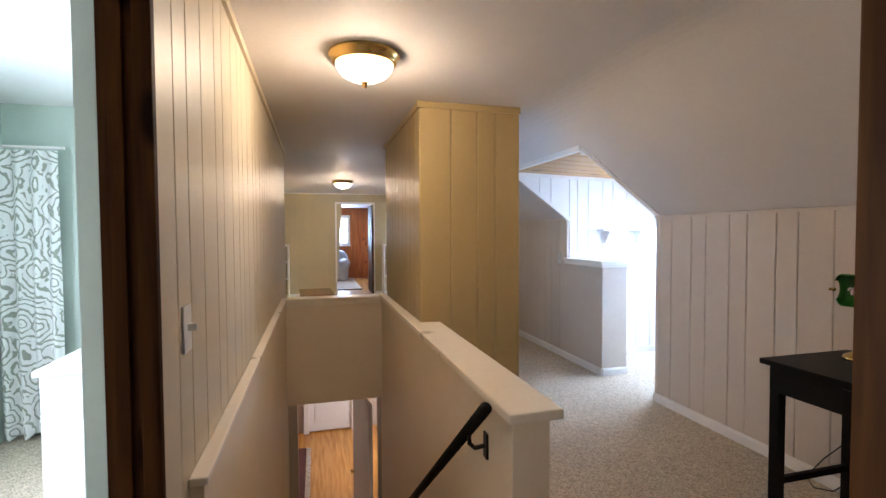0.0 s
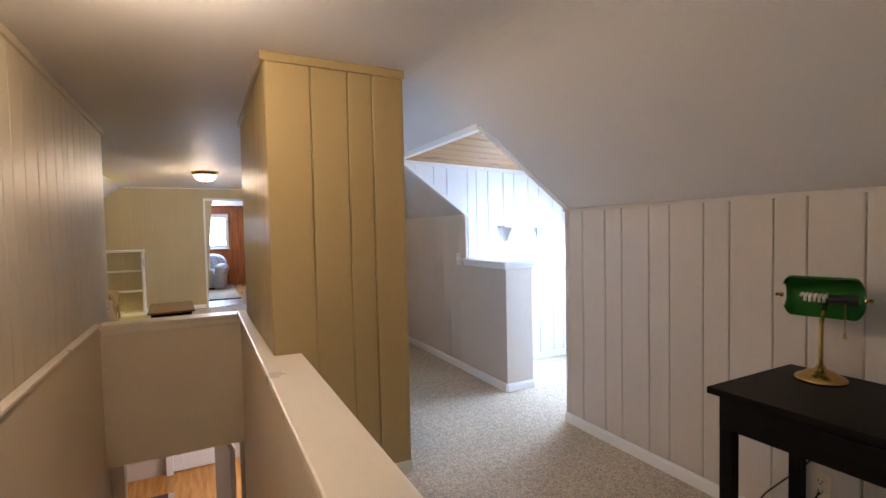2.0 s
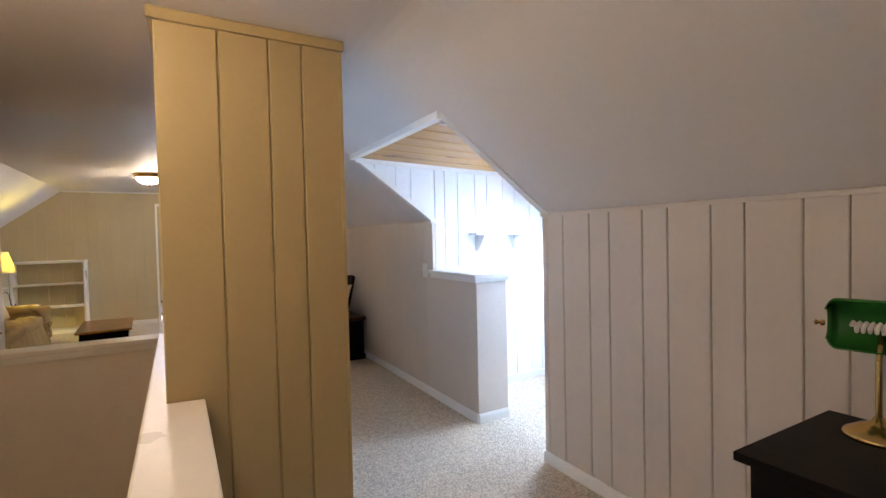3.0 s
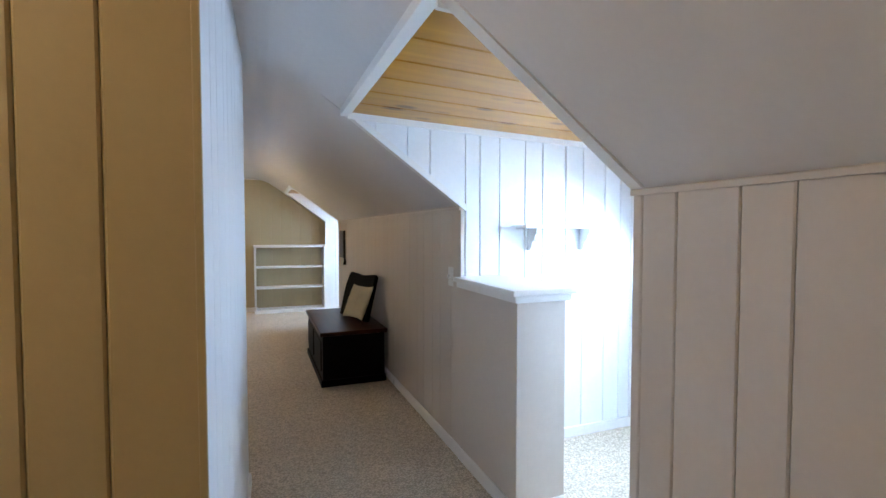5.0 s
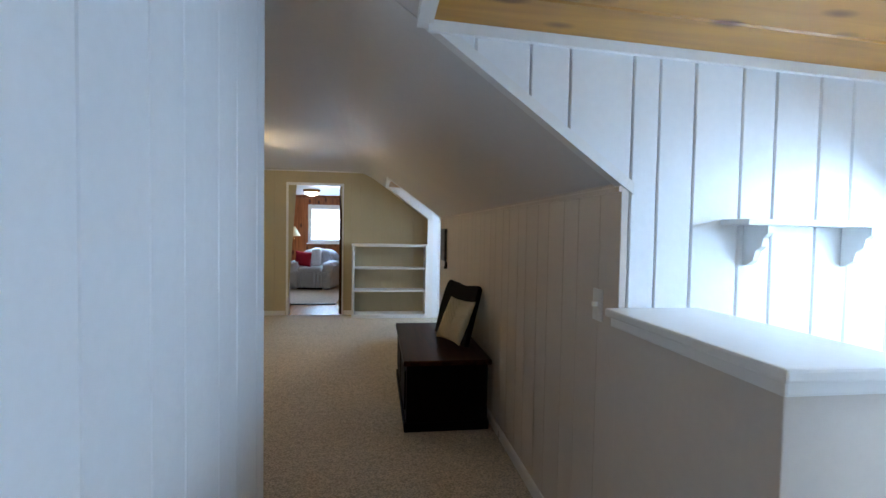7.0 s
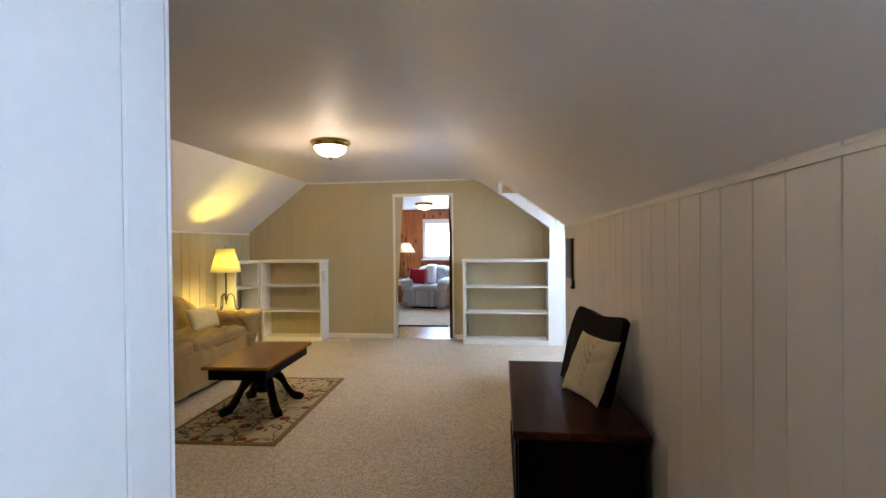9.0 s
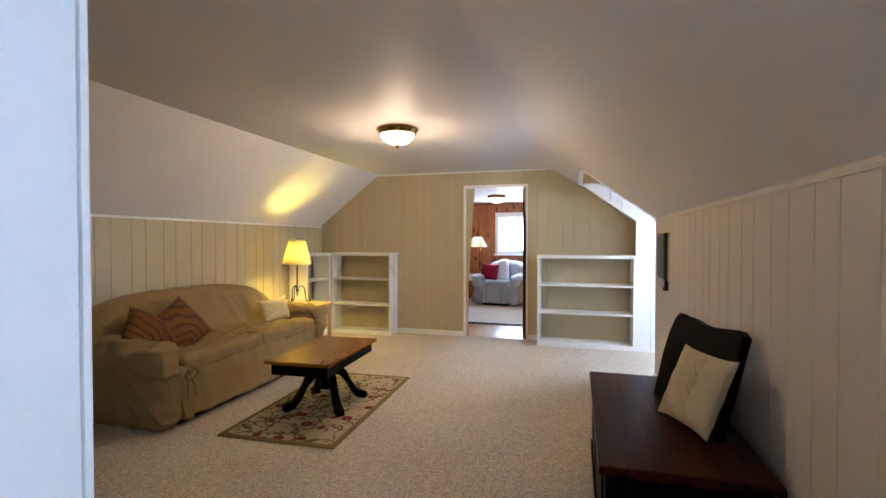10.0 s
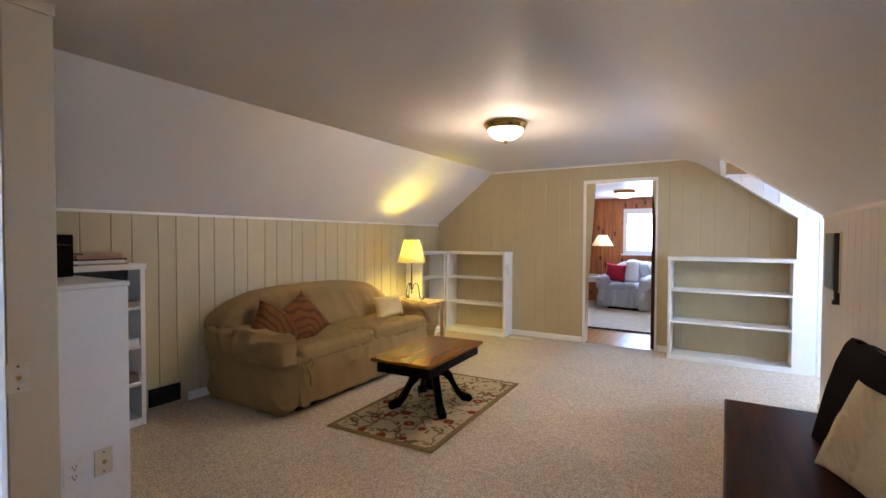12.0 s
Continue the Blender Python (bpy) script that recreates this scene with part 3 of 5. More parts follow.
BB = 0.068
P = 0.014
for i, (a, b, o) in enumerate((((RX - P, Y0, 0), (RX - P, D1A, 0), (-1, 0, 0)), ((KX - P, D1B, 0), (KX - P, D2A, 0), (-1, 0, 0)), ((LX + P, 7.35, 0), (LX + P, 10.3, 0), (1, 0, 0)),
                               ((-0.18, Y1 - P, 0), (DOOR_A - 0.03, Y1 - P, 0), (0, -1, 0)), ((DOOR_B + 0.03, Y1 - P, 0), (1.85, Y1 - P, 0), (0, -1, 0)),
                               ((BX1, BY0, 0), (BX2, BY1, 0), (1, 0, 0)), ((1.17, BY0, 0), (BX1, BY0, 0), (0, -1, 0)), ((2.968, 4.565, 0), (2.968, D1B, 0), (-1, 0, 0)), ((2.968, 4.565, 0), (3.235, 4.565, 0), (0, -1, 0)))):
    moulding("baseboard_%d" % (i + 1), a, b, o, BB, 0.013, "white painted baseboard above the carpet", "baseboard")
for i, (a, b, o) in enumerate((((RX - P, Y0, RK - 0.02), (RX - P, D1A, RK - 0.02), (-1, 0, 0)), ((KX - P, D1B, slope_z(KX) - 0.022), (KX - P, D2A, slope_z(KX) - 0.022), (-1, 0, 0)), ((LX + P, 4.6, LK - 0.02), (LX + P, Y1 - P, LK - 0.02), (1, 0, 0)),
                               ((HX + 0.012, 1.785, CZ - 0.045), (HX + 0.012, HE, CZ - 0.045), (1, 0, 0)), ((BX0 - 0.02, BY0, CZ - 0.045), (BX1 + 0.01, BY0, CZ - 0.045), (0, -1, 0)), ((BX0, BY0 - 0.02, CZ - 0.045), (BX0, BY1, CZ - 0.045), (-1, 0, 0)),
                               ((LB, Y1 - P, CZ - 0.02), (RB, Y1 - P, CZ - 0.02), (0, -1, 0)))):
    # first two crowns: beige wall paint instead of white puts shade into their colour
    moulding("trim_crown_%d" % (i + 1), a, b, o, 0.02 if i in (0, 1, 2, 6) else 0.045, 0.01 if i in (0, 1, 2, 6) else 0.016, kind_mat=(PAINT_OFFWHITE, PAINT_OFFWHITE, TRIM, PAINT_CREAM, PAINT_BOX, PAINT_BOX, TRIM)[i])
# corner beads
structure("trim_bead_1", boxes((BX1 - 0.012, BX1 + 0.004, BY0 - 0.004, BY0 + 0.012, 0, CZ - 0.05), bevel=0.003), PAINT_BOX, "tan corner bead of the board box", "trim")
# casing of the far doorway
structure("door_casing_far", boxes((DOOR_A - 0.02, DOOR_A + 0.012, Y1 - 0.03, Y1 + 0.13, 0, DOOR_H + 0.03), (DOOR_A + 0.012, DOOR_B, Y1 - 0.03, Y1 + 0.13, DOOR_H - 0.012, DOOR_H + 0.03), (DOOR_B, DOOR_B + 0.022, Y1 - 0.024, Y1 + 0.05, 0, DOOR_H + 0.03), bevel=0.003), TRIM, "thin white casing around the far doorway", "door frame")
far_door = thing("door_1", (DOOR_B - 0.004, Y1 + 0.005, 0.01), "dark red-brown wooden door opened into the far room", "door", kind="structure")
part("leaf", boxes((-0.04, 0, 0, 0.78, 0, DOOR_H - 0.03), bevel=0.003), JAMB_WOOD, far_door)
part("door_handle", lathe([(0.001, -0.06), (0.022, -0.055), (0.028, -0.04), (0.01, -0.02), (0.01, 0.0), (0.026, 0.002), (0.026, 0.006), (0, 0.006)], 16), BRASS, far_door, "round brass knob").matrix_basis = pose(-0.038, 0.71, 0.95, 0, 90, 0)

# bedroom doorway in the hall wall
structure("door_frame_bedroom", boxes((HX - 0.078, HX - 0.012, 1.775, 1.80, 0, 2.03), (HX - 0.078, HX + 0.01, Y0, 1.775, 2.0, 2.03), (HX - 0.056, HX - 0.03, 1.762, 1.775, 0, 2.0), bevel=0.002), JAMB_WOOD, "dark brown wooden jamb of the bedroom door", "door frame")
structure("trim_jamb", boxes((HX - 0.012, HX + 0.022, 1.76, 1.785, 0, CZ - 0.05), bevel=0.004), JAMB_WOOD, "dark wooden edge strip where the board wall begins", "trim")
bed_door = thing("door_2", (HX - 0.080, 1.795, 0.01), "pale green painted bedroom door folded back against its wall", "door", kind="structure", turn=2)
part("leaf", boxes((-0.044, -0.004, 0.0, 0.66, 0, 2.0), bevel=0.003), GREEN_PAINT, bed_door)
for z in (0.75, 1.86):
    hinge = part("hinge", boxes((-0.012, 0.012, -0.012, -0.002, z - 0.045, z + 0.045), bevel=0.002), BRASS, bed_door, "tarnished brass hinge")
    part("pin", rod([(0.004, -0.014, z - 0.05), (0.004, -0.014, z + 0.05)], 0.006, 8), BRASS, hinge)

# ---------------------------------------------------------------- small fixtures


def ceiling_light(place, lit, label):
    ob = thing("ceiling_light", place, label, "ceiling light", "domed ceiling lights")
    part("base", lathe([(0.0, 0), (0.17, 0), (0.175, -0.012), (0.168, -0.02), (0.158, -0.03), (0.156, -0.042), (0.148, -0.05), (0.135, -0.052), (0.13, -0.03), (0, -0.03)], 48), BRASS, ob, "stepped polished brass pan", True)
    globe = part("globe", lathe([(0.136, -0.05), (0.137, -0.06), (0.128, -0.08), (0.106, -0.103), (0.07, -0.122), (0.035, -0.131), (0.0, -0.134)], 48), lit, ob, "frosted white glass bowl", True)
    globe.visible_shadow = False
    part("finial", lathe([(0, -0.131), (0.018, -0.132), (0.02, -0.138), (0.01, -0.143), (0.012, -0.151), (0.011, -0.158), (0, -0.163)], 16), BRASS, ob, "brass finial", True)
    return ob


ceiling_light((0.625, 3.06, CZ), GLOBE, "lit brass and frosted glass dome light above the stairs")
ceiling_light((0.835, 8.65, CZ), GLOBE, "lit brass and frosted glass dome light above the coffee table")
ceiling_light((0.85, 13.6, 2.12), GLOBE, "lit brass and white glass dome light in the far room")


def plate(name, place, turn, label, category, mat, kind):
    """A wall plate that faces local +x: a toggle switch, a socket or a jack."""
    ob = thing(name, place, label, category, turn=turn)
    part("cover", boxes((0, 0.006, -0.036, 0.036, -0.058, 0.058), bevel=0.0025), mat, ob)
    if kind == "toggle":
        part("toggle", boxes((0.004, 0.026, -0.005, 0.005, -0.006, 0.012), bevel=0.002), mat, ob)
    if kind == "socket":
        for z in (-0.021, 0.021):
            face = part("socket_face", lathe([(0, 0), (0.017, 0), (0.017, 0.009), (0.0, 0.009)], 20), mat, ob)
            face.matrix_basis = pose(0, 0, z, 0, 90, 0)
            part("slots", boxes((0.0085, 0.0105, -0.009, -0.006, z - 0.002, z + 0.008), (0.0085, 0.0105, 0.006, 0.009, z - 0.002, z + 0.008), (0.0085, 0.0105, -0.003, 0.003, z - 0.012, z - 0.006)), BLACK_PLASTIC, ob)
    if kind == "jack":
        part("jack", lathe([(0, 0), (0.008, 0), (0.008, 0.014), (0.004, 0.016), (0, 0.016)], 14), BRASS, ob).matrix_basis = pose(0, 0, 0, 0, 90, 0)
        for z in (-0.042, 0.042):
            part("screw", lathe([(0, 0), (0.004, 0), (0.004, 0.008), (0, 0.008)], 10), BLACK_PLASTIC, ob).matrix_basis = pose(0, 0, z, 0, 90, 0)
    return ob


plate("light_switch", (HX + 0.012, 2.0, 1.12), 0, "cream toggle light switch on the board wall", "light switch", WHITE_PLASTIC, "toggle")
plate("light_switch", (KX - P, 5.36, 1.07), 180, "white toggle light switch beside the dormer", "light switch", WHITE_PLASTIC, "toggle")
plate("wall_socket", (0.002, 6.067, 0.323), 0, "white double wall socket on the white low cabinet", "wall socket", WHITE_PLASTIC, "socket")
plate("cable_jack", (0.002, 6.178, 0.325), 0, "ivory cable jack plate on the white low cabinet", "wall plate", IVORY, "jack")
plate("wall_socket", (RX - P, 2.36, 0.27), 180, "ivory double wall socket under the desk", "wall socket", IVORY, "socket")
plate("door_latch", (HX + 0.012, 5.87, 0.787), 0, "cream latch plate on the board wall's end", "latch", IVORY, "jack")

# handrail
rail = thing("handrail", (0.93, 2.225, 0.742), "black round wooden handrail on iron brackets", "handrail")
part("bar", rod([(0, -0.02, 0.016), (0, 1.4, -1.12), (0, 2.6, -2.08)], 0.022, 16), BLACK_WOOD, rail, smooth=True)
for y in (0.16, 1.9):
    z = -0.8 * y
    part("bracket", rod([(0, y, z - 0.02), (0.005, y + 0.01, z - 0.06), (0.03, y + 0.02, z - 0.085), (0.075, y + 0.02, z - 0.08)], 0.009, 8), IRON, rail, "black iron bracket")
    part("bracket_plate", boxes((0.07, 0.079, y, y + 0.04, z - 0.13, z - 0.03), bevel=0.003), IRON, rail)

# stairs
stairs = thing("stairs", (0.57, 2.05, 0), "carpeted steps that lead down between the stair walls", "stairs", kind="structure")
for i in range(13):
    part("step", boxes((-0.44, 0.44, i * 0.235, i * 0.235 + 0.26, -2.5, -0.19 * (i + 1)), bevel=0.01), CARPET, stairs)

# lower hall
lower_door = thing("door_3", (0.62, 10.06, -2.5), "white panelled door closed at the end of the lower hall", "door", kind="structure")
part("leaf", boxes((-0.4, 0.4, 0, 0.04, 0.03, 2.0)), PAINT_WHITE, lower_door)
part("panel", boxes((-0.3, 0.3, -0.012, 0, 0.2, 0.75), bevel=0.006), PAINT_WHITE, lower_door)
part("panel", boxes((-0.3, 0.3, -0.012, 0, 0.9, 1.85), bevel=0.006), PAINT_WHITE, lower_door)
structure("door_casing_lower", boxes((0.12, 0.22, 10.0, 10.06, -2.5, -0.4), (1.02, 1.12, 10.0, 10.06, -2.5, -0.4), bevel=0.004), TRIM, "white casing of the lower door", "door frame")
side_door = thing("door_4", (0.91, 5.75, -2.5), "white painted door standing open in the lower hall", "door", kind="structure", turn=8)
part("leaf", boxes((0, 0.04, 0, 0.8, 0.02, 2.0), bevel=0.003), PAINT_WHITE, side_door)
part("door_handle", lathe([(0, -0.05), (0.02, -0.046), (0.026, -0.035), (0.01, -0.018), (0.01, 0), (0, 0)], 16), BRASS, side_door, "brass knob", True).matrix_basis = pose(-0.002, 0.72, 0.95, 0, 90, 0)
structure("wall_lower_arch", boxes((-0.6, 0.19, 5.5, 5.6, -2.5, -0.12), (0.98, 2.2, 5.5, 5.6, -2.5, -0.12)), PAINT_OFFWHITE, "off-white wall at the foot of the stairs", "wall")

WOVEN = material("woven_dark_red", (0.10, 0.035, 0.03), 0.95, grain=0.5, scale=60, stain=0.3, bump=0.5, bump_scale=150)
FRINGE = material("cream_fringe", (0.62, 0.58, 0.5), 0.95, grain=0.2, bump=0.4)
runner = thing("runner_rug", (-0.1, 8.0, -2.5), "dark red patterned rug with a cream fringe", "rug")
part("field", boxes((-0.3, 0.28, -1.4, 1.4, 0.0, 0.012), bevel=0.003), WOVEN, runner)
bm = bmesh.new()
for i in range(70):
    y = -1.38 + i * 0.04
    bmesh.ops.create_cube(bm, size=1, matrix=pose(0.318, y + random.uniform(-0.008, 0.008), 0.006, 0, 0, random.uniform(-20, 20)) @ Matrix.Diagonal((0.075, 0.018, 0.008, 1)))
tagged(part("fringe", bm, FRINGE, runner), kind="stuff")

# ---------------------------------------------------------------- soft shapes


def soft_box(x0, x1, y0, y1, z0, z1, radius, cuts=10, wrinkle=0.0, scale=4.0, seed=0, shape=None):
    """A rounded, slightly crumpled block of cloth."""
    bm = bmesh.new()
    bmesh.ops.create_cube(bm, size=2.0)
    bmesh.ops.subdivide_edges(bm, edges=bm.edges[:], cuts=cuts, use_grid_fill=True)
    half = Vector(((x1 - x0) / 2, (y1 - y0) / 2, (z1 - z0) / 2))
    mid = Vector(((x0 + x1) / 2, (y0 + y1) / 2, (z0 + z1) / 2))
    r = min(radius, *half)
    for v in bm.verts:
        p = Vector([v.co[k] * half[k] for k in range(3)])
        q = Vector([max(-half[k] + r, min(half[k] - r, p[k])) for k in range(3)])
        d = p - q
        p = q + d.normalized() * r if d.length > 1e-6 else p
        if wrinkle:
            w = noise.noise(Vector((p.x * scale * 1.6 + seed, p.y * scale, p.z * scale * 0.7))) + 0.5 * noise.noise(Vector((p.x * scale * 4, p.y * scale * 4 + seed, p.z * scale)))
            p += (d.normalized() if d.length > 1e-6 else p.normalized()) * w * wrinkle
        p += mid
        v.co = shape(p) if shape else p
    return bm


def pillow(size_u, size_v, thick, n=16, quilt=0.0):
    """A stuffed cushion in its own plane: x and y across, z thick."""
    bm = bmesh.new()
    grid = {}
    for side in (1, -1):
        for i in range(n + 1):
            for j in range(n + 1):
                u, v = i / n * 2 - 1, j / n * 2 - 1
                edge = i in (0, n) or j in (0, n)
                if edge and side == -1:
                    grid[side, i, j] = grid[1, i, j]
                    continue
                puff = ((1 - u * u) * (1 - v * v)) ** 0.42
                pinch = 1 - 0.09 * (1 - abs(u) ** 3) * v * v
                pinch_v = 1 - 0.09 * (1 - abs(v) ** 3) * u * u
                z = side * puff * thick / 2 * (1 + 0.12 * noise.noise(Vector((u * 3, v * 3, side))))
                if quilt:
                    z += side * quilt * puff * (abs(math.sin(13 * (u + v))) if abs(u + 0.15) < 0.4 else 0.35 * abs(math.sin(5 * (v - 0.4 * u))))
                grid[side, i, j] = bm.verts.new((u * size_u / 2 * pinch_v, v * size_v / 2 * pinch, z))
        for i in range(n):
            for j in range(n):
                f = [grid[side, i, j], grid[side, i + 1, j], grid[side, i + 1, j + 1], grid[side, i, j + 1]]
                bm.faces.new(f if side == 1 else list(reversed(f)))
    return bm


SLIP = material("tan_slipcover_cloth", (0.27, 0.186, 0.08), 0.9, grain=0.08, scale=220, stain=0.10, bump=0.7, bump_scale=11, spec=0.15)
SLIP_GREY = material("pale_grey_slipcover_cloth", (0.42, 0.44, 0.48), 0.9, grain=0.08, scale=220, stain=0.08, bump=0.5, bump_scale=12, spec=0.15)
CREAM_CLOTH = material("cream_quilted_cloth", (0.62, 0.52, 0.34), 0.85, grain=0.08, scale=180, stain=0.05, bump=0.25, bump_scale=60, spec=0.15)
YELLOW_CLOTH = material("pale_yellow_cloth", (0.62, 0.50, 0.25), 0.85, grain=0.1, scale=160, stain=0.05, bump=0.2, spec=0.15)
RED_CLOTH = material("dark_red_cloth", (0.26, 0.012, 0.03), 0.85, grain=0.1, scale=160, stain=0.06, bump=0.2, spec=0.15)
BROWN_CLOTH = material("rust_brown_striped_cloth", (0.22, 0.085, 0.03), 0.7, grain=0.1, scale=160, stain=0.05, bump=0.3, spec=0.3)
n, l = BROWN_CLOTH.node_tree.nodes, BROWN_CLOTH.node_tree.links
wave = n.new("ShaderNodeTexWave")
wave.wave_type, wave.rings_direction = "RINGS", "SPHERICAL"
wave.inputs["Scale"].default_value, wave.inputs["Distortion"].default_value = 4.5, 7.0
co = n.new("ShaderNodeTexCoord")
mp = n.new("ShaderNodeMapping")
mp.inputs["Location"].default_value = (0.2, 0.18, 0)
l.new(co.outputs["Object"], mp.inputs[0]), l.new(mp.outputs[0], wave.inputs["Vector"])
ramp = n.new("ShaderNodeValToRGB")
ramp.color_ramp.elements[0].color, ramp.color_ramp.elements[1].color = (0.07, 0.021, 0.001, 1), (0.15, 0.05, 0.001, 1)
ramp.color_ramp.elements[0].position, ramp.color_ramp.elements[1].position = 0.12, 0.45
l.new(wave.outputs["Fac"], ramp.inputs[0]), l.new(ramp.outputs[0], n["Principled BSDF"].inputs["Base Color"])


def crease(a, b, seed):
    """Sharp-crested folds of loose cloth: across a they come fast, along b slowly."""
    q = Vector((a + 0.6 * noise.noise(Vector((a * 0.4, b, seed))), b, seed))
    return (1 - 2 * abs(noise.noise(q))) ** 3 * 0.7 + 0.3 * noise.noise(Vector((a * 2.3, b * 2, seed + 7)))


def sofa(place, label, length, cloth, name="sofa"):
    """A slipcovered sofa that faces +x, its back along y, length long."""
    ob = thing(name, place, label, "sofa" if length > 1.2 else "armchair")
    h = length / 2
    # near-black block stands in for the shaded gap under the cloth
    part("plinth", boxes((-0.40, 0.42, -h + 0.20, h - 0.20, 0.0, 0.09)), BLACK_WOOD, ob, "black block for the shade below the drape")

    def hang(p):
        low = max(0.0, (0.42 - p.z) / 0.36)
        edge = math.exp(-((abs(p.y) - h + 0.24) / 0.10) ** 2)
        out = 0.06 * low + low * (0.010 + 0.045 * edge) * math.sin(p.y * (13 + 30 * edge) + 2 * math.sin(p.y * 3)) + 0.024 * crease(p.y * 4, p.z * 2.0, 3)
        hem = 0.018 * noise.noise(Vector((p.y * 3, 4, 0))) if p.z < 0.1 else 0.0
        return Vector((p.x + (out if p.x > 0.3 else 0), p.y, p.z + hem))
    part("skirt", soft_box(-0.42, 0.44, -h + 0.17, h - 0.17, 0.045, 0.41, 0.03, 54, 0.0, 5.0, 3, hang), cloth, ob, "draped cloth front", True)

    def arch(p):
        t = p.y / h
        lean = -0.09 * max(0.0, (p.z - 0.4) / 0.45)
        fold = 0.045 * crease(p.y * 4.2 + p.z * 2.2, p.z * 1.2 + p.y * 0.5, 11) * (0.35 + 0.65 * abs(t)) if p.x > -0.3 else 0.0
        sag = 0.008 * noise.noise(Vector((p.y * 5, 2, 1))) if p.z > 0.7 else 0.0
        return Vector((p.x + lean + fold, p.y, p.z + sag - (0.20 * t * t * t * t + 0.03 * t * t) * max(0.0, (p.z - 0.35) / 0.5)))
    part("backrest", soft_box(-0.46, -0.12, -h + 0.02, h - 0.02, 0.04, 0.86, 0.10, 60, 0.008, 3.6, 11, arch), cloth, ob, "arched loosely covered back", True)
    seats = 2 if length > 1.5 else 1
    w = (length - 0.46) / seats

    def dip(p):
        top = 1.0 if p.z > 0.40 else 0.3
        return Vector((p.x, p.y, p.z + top * (0.028 * crease(p.y * 3.0 + p.x * 5, p.x * 2.5, 5) - 0.018 * math.exp(-((p.x - 0.05) / 0.2) ** 2))))
    for k in range(seats):
        y0 = -h + 0.23 + k * w
        part("seat_cushion", soft_box(-0.2, 0.46, y0 - 0.012, y0 + w + 0.012, 0.34, 0.475, 0.055, 40, 0.010, 4.0, 5 * k, dip), cloth, ob, smooth=True)
    for sgn in (-1, 1):
        def roll(p, sgn=sgn):
            out = 0.06 * math.exp(-((p.z - 0.47) / 0.12) ** 2)
            fold = 0.034 * crease(p.x * 6 + p.z * 4, p.z * 2 + p.y, 21 + sgn) + 0.026 * crease(p.z * 7, p.x * 2, 4 + sgn) * (1 if p.z > 0.35 else 0.4)
            flare = 0.03 * max(0.0, (0.3 - p.z) / 0.3)
            return Vector((p.x + (fold * 0.7 if p.x > 0.35 else 0), p.y + sgn * (out + fold + flare), p.z - 0.05 * max(0.0, p.x) * (1 if p.z > 0.4 else 0) + (fold * 0.8 if p.z > 0.5 else 0)))
        arm = part("armrest", soft_box(-0.44, 0.48, *(sorted((sgn * (h - 0.27), sgn * (h - 0.03)))), 0.0, 0.60, 0.11, 44, 0.010, 4.5, 21 + sgn, roll), cloth, ob, "rounded arm in loose cloth", True)
        y = sgn * (h - 0.22)
        tie = bmesh.new()
        for s in (-1, 1):
            pts = [(0.495, y, 0.36), (0.52, y + s * 0.035, 0.395), (0.52, y + s * 0.06, 0.36), (0.51, y + s * 0.035, 0.33), (0.498, y, 0.355), (0.515, y + s * 0.03, 0.28), (0.52, y + s * 0.035, 0.20)]
            q = rod(pts, 0.009, 6)
            me = bpy.data.meshes.new("scrap")
            q.to_mesh(me)
            q.free()
            tie.from_mesh(me)
            bpy.data.meshes.remove(me)
        part("tie", tie, cloth, arm, "knotted cloth tie")
    return ob


sofa((-0.835, 8.52, 0), "tan slipcovered three-seat sofa against the board wall", 2.16, SLIP)


def cushion(place_matrix, size, thick, mat, label, quilt=0.0):
    bm = pillow(size[0], size[1], thick, 64 if quilt else 18, quilt)
    ob = part("cushion", bm, mat, None, label, True)
    ob.matrix_basis = place_matrix
    return tagged(ob, label, "cushion")


cushion(pose(-0.79, 7.76, 0.565, 48, 34, 66), (0.43, 0.40), 0.19, BROWN_CLOTH, "rust-brown cushion with wavy stripes, slumped on the sofa")
cushion(pose(-0.79, 8.03, 0.595, 58, -24, 98), (0.43, 0.40), 0.19, BROWN_CLOTH, "rust-brown striped cushion leaning against the sofa back")
cushion(pose(-0.80, 9.27, 0.565, 72, -4, 74), (0.36, 0.25), 0.12, YELLOW_CLOTH, "small pale yellow cushion at the sofa's end")

# coffee table
table = thing("coffee_table", (0.387, 8.266, 0), "honey-topped dark pedestal coffee table on the floral rug", "coffee table", turn=3)
part("tabletop", boxes((-0.248, 0.248, -0.45, 0.45, 0.425, 0.45), bevel=0.008), TABLE_WOOD, table, "polished honey-brown top")
part("apron", boxes((-0.215, 0.215, -0.415, 0.415, 0.345, 0.425), bevel=0.006), DARK_WOOD, table)
part("pedestal", lathe([(0.0, 0.14), (0.045, 0.14), (0.06, 0.17), (0.05, 0.21), (0.075, 0.25), (0.055, 0.29), (0.09, 0.33), (0.09, 0.35), (0, 0.35)], 24), DARK_WOOD, table, smooth=True)
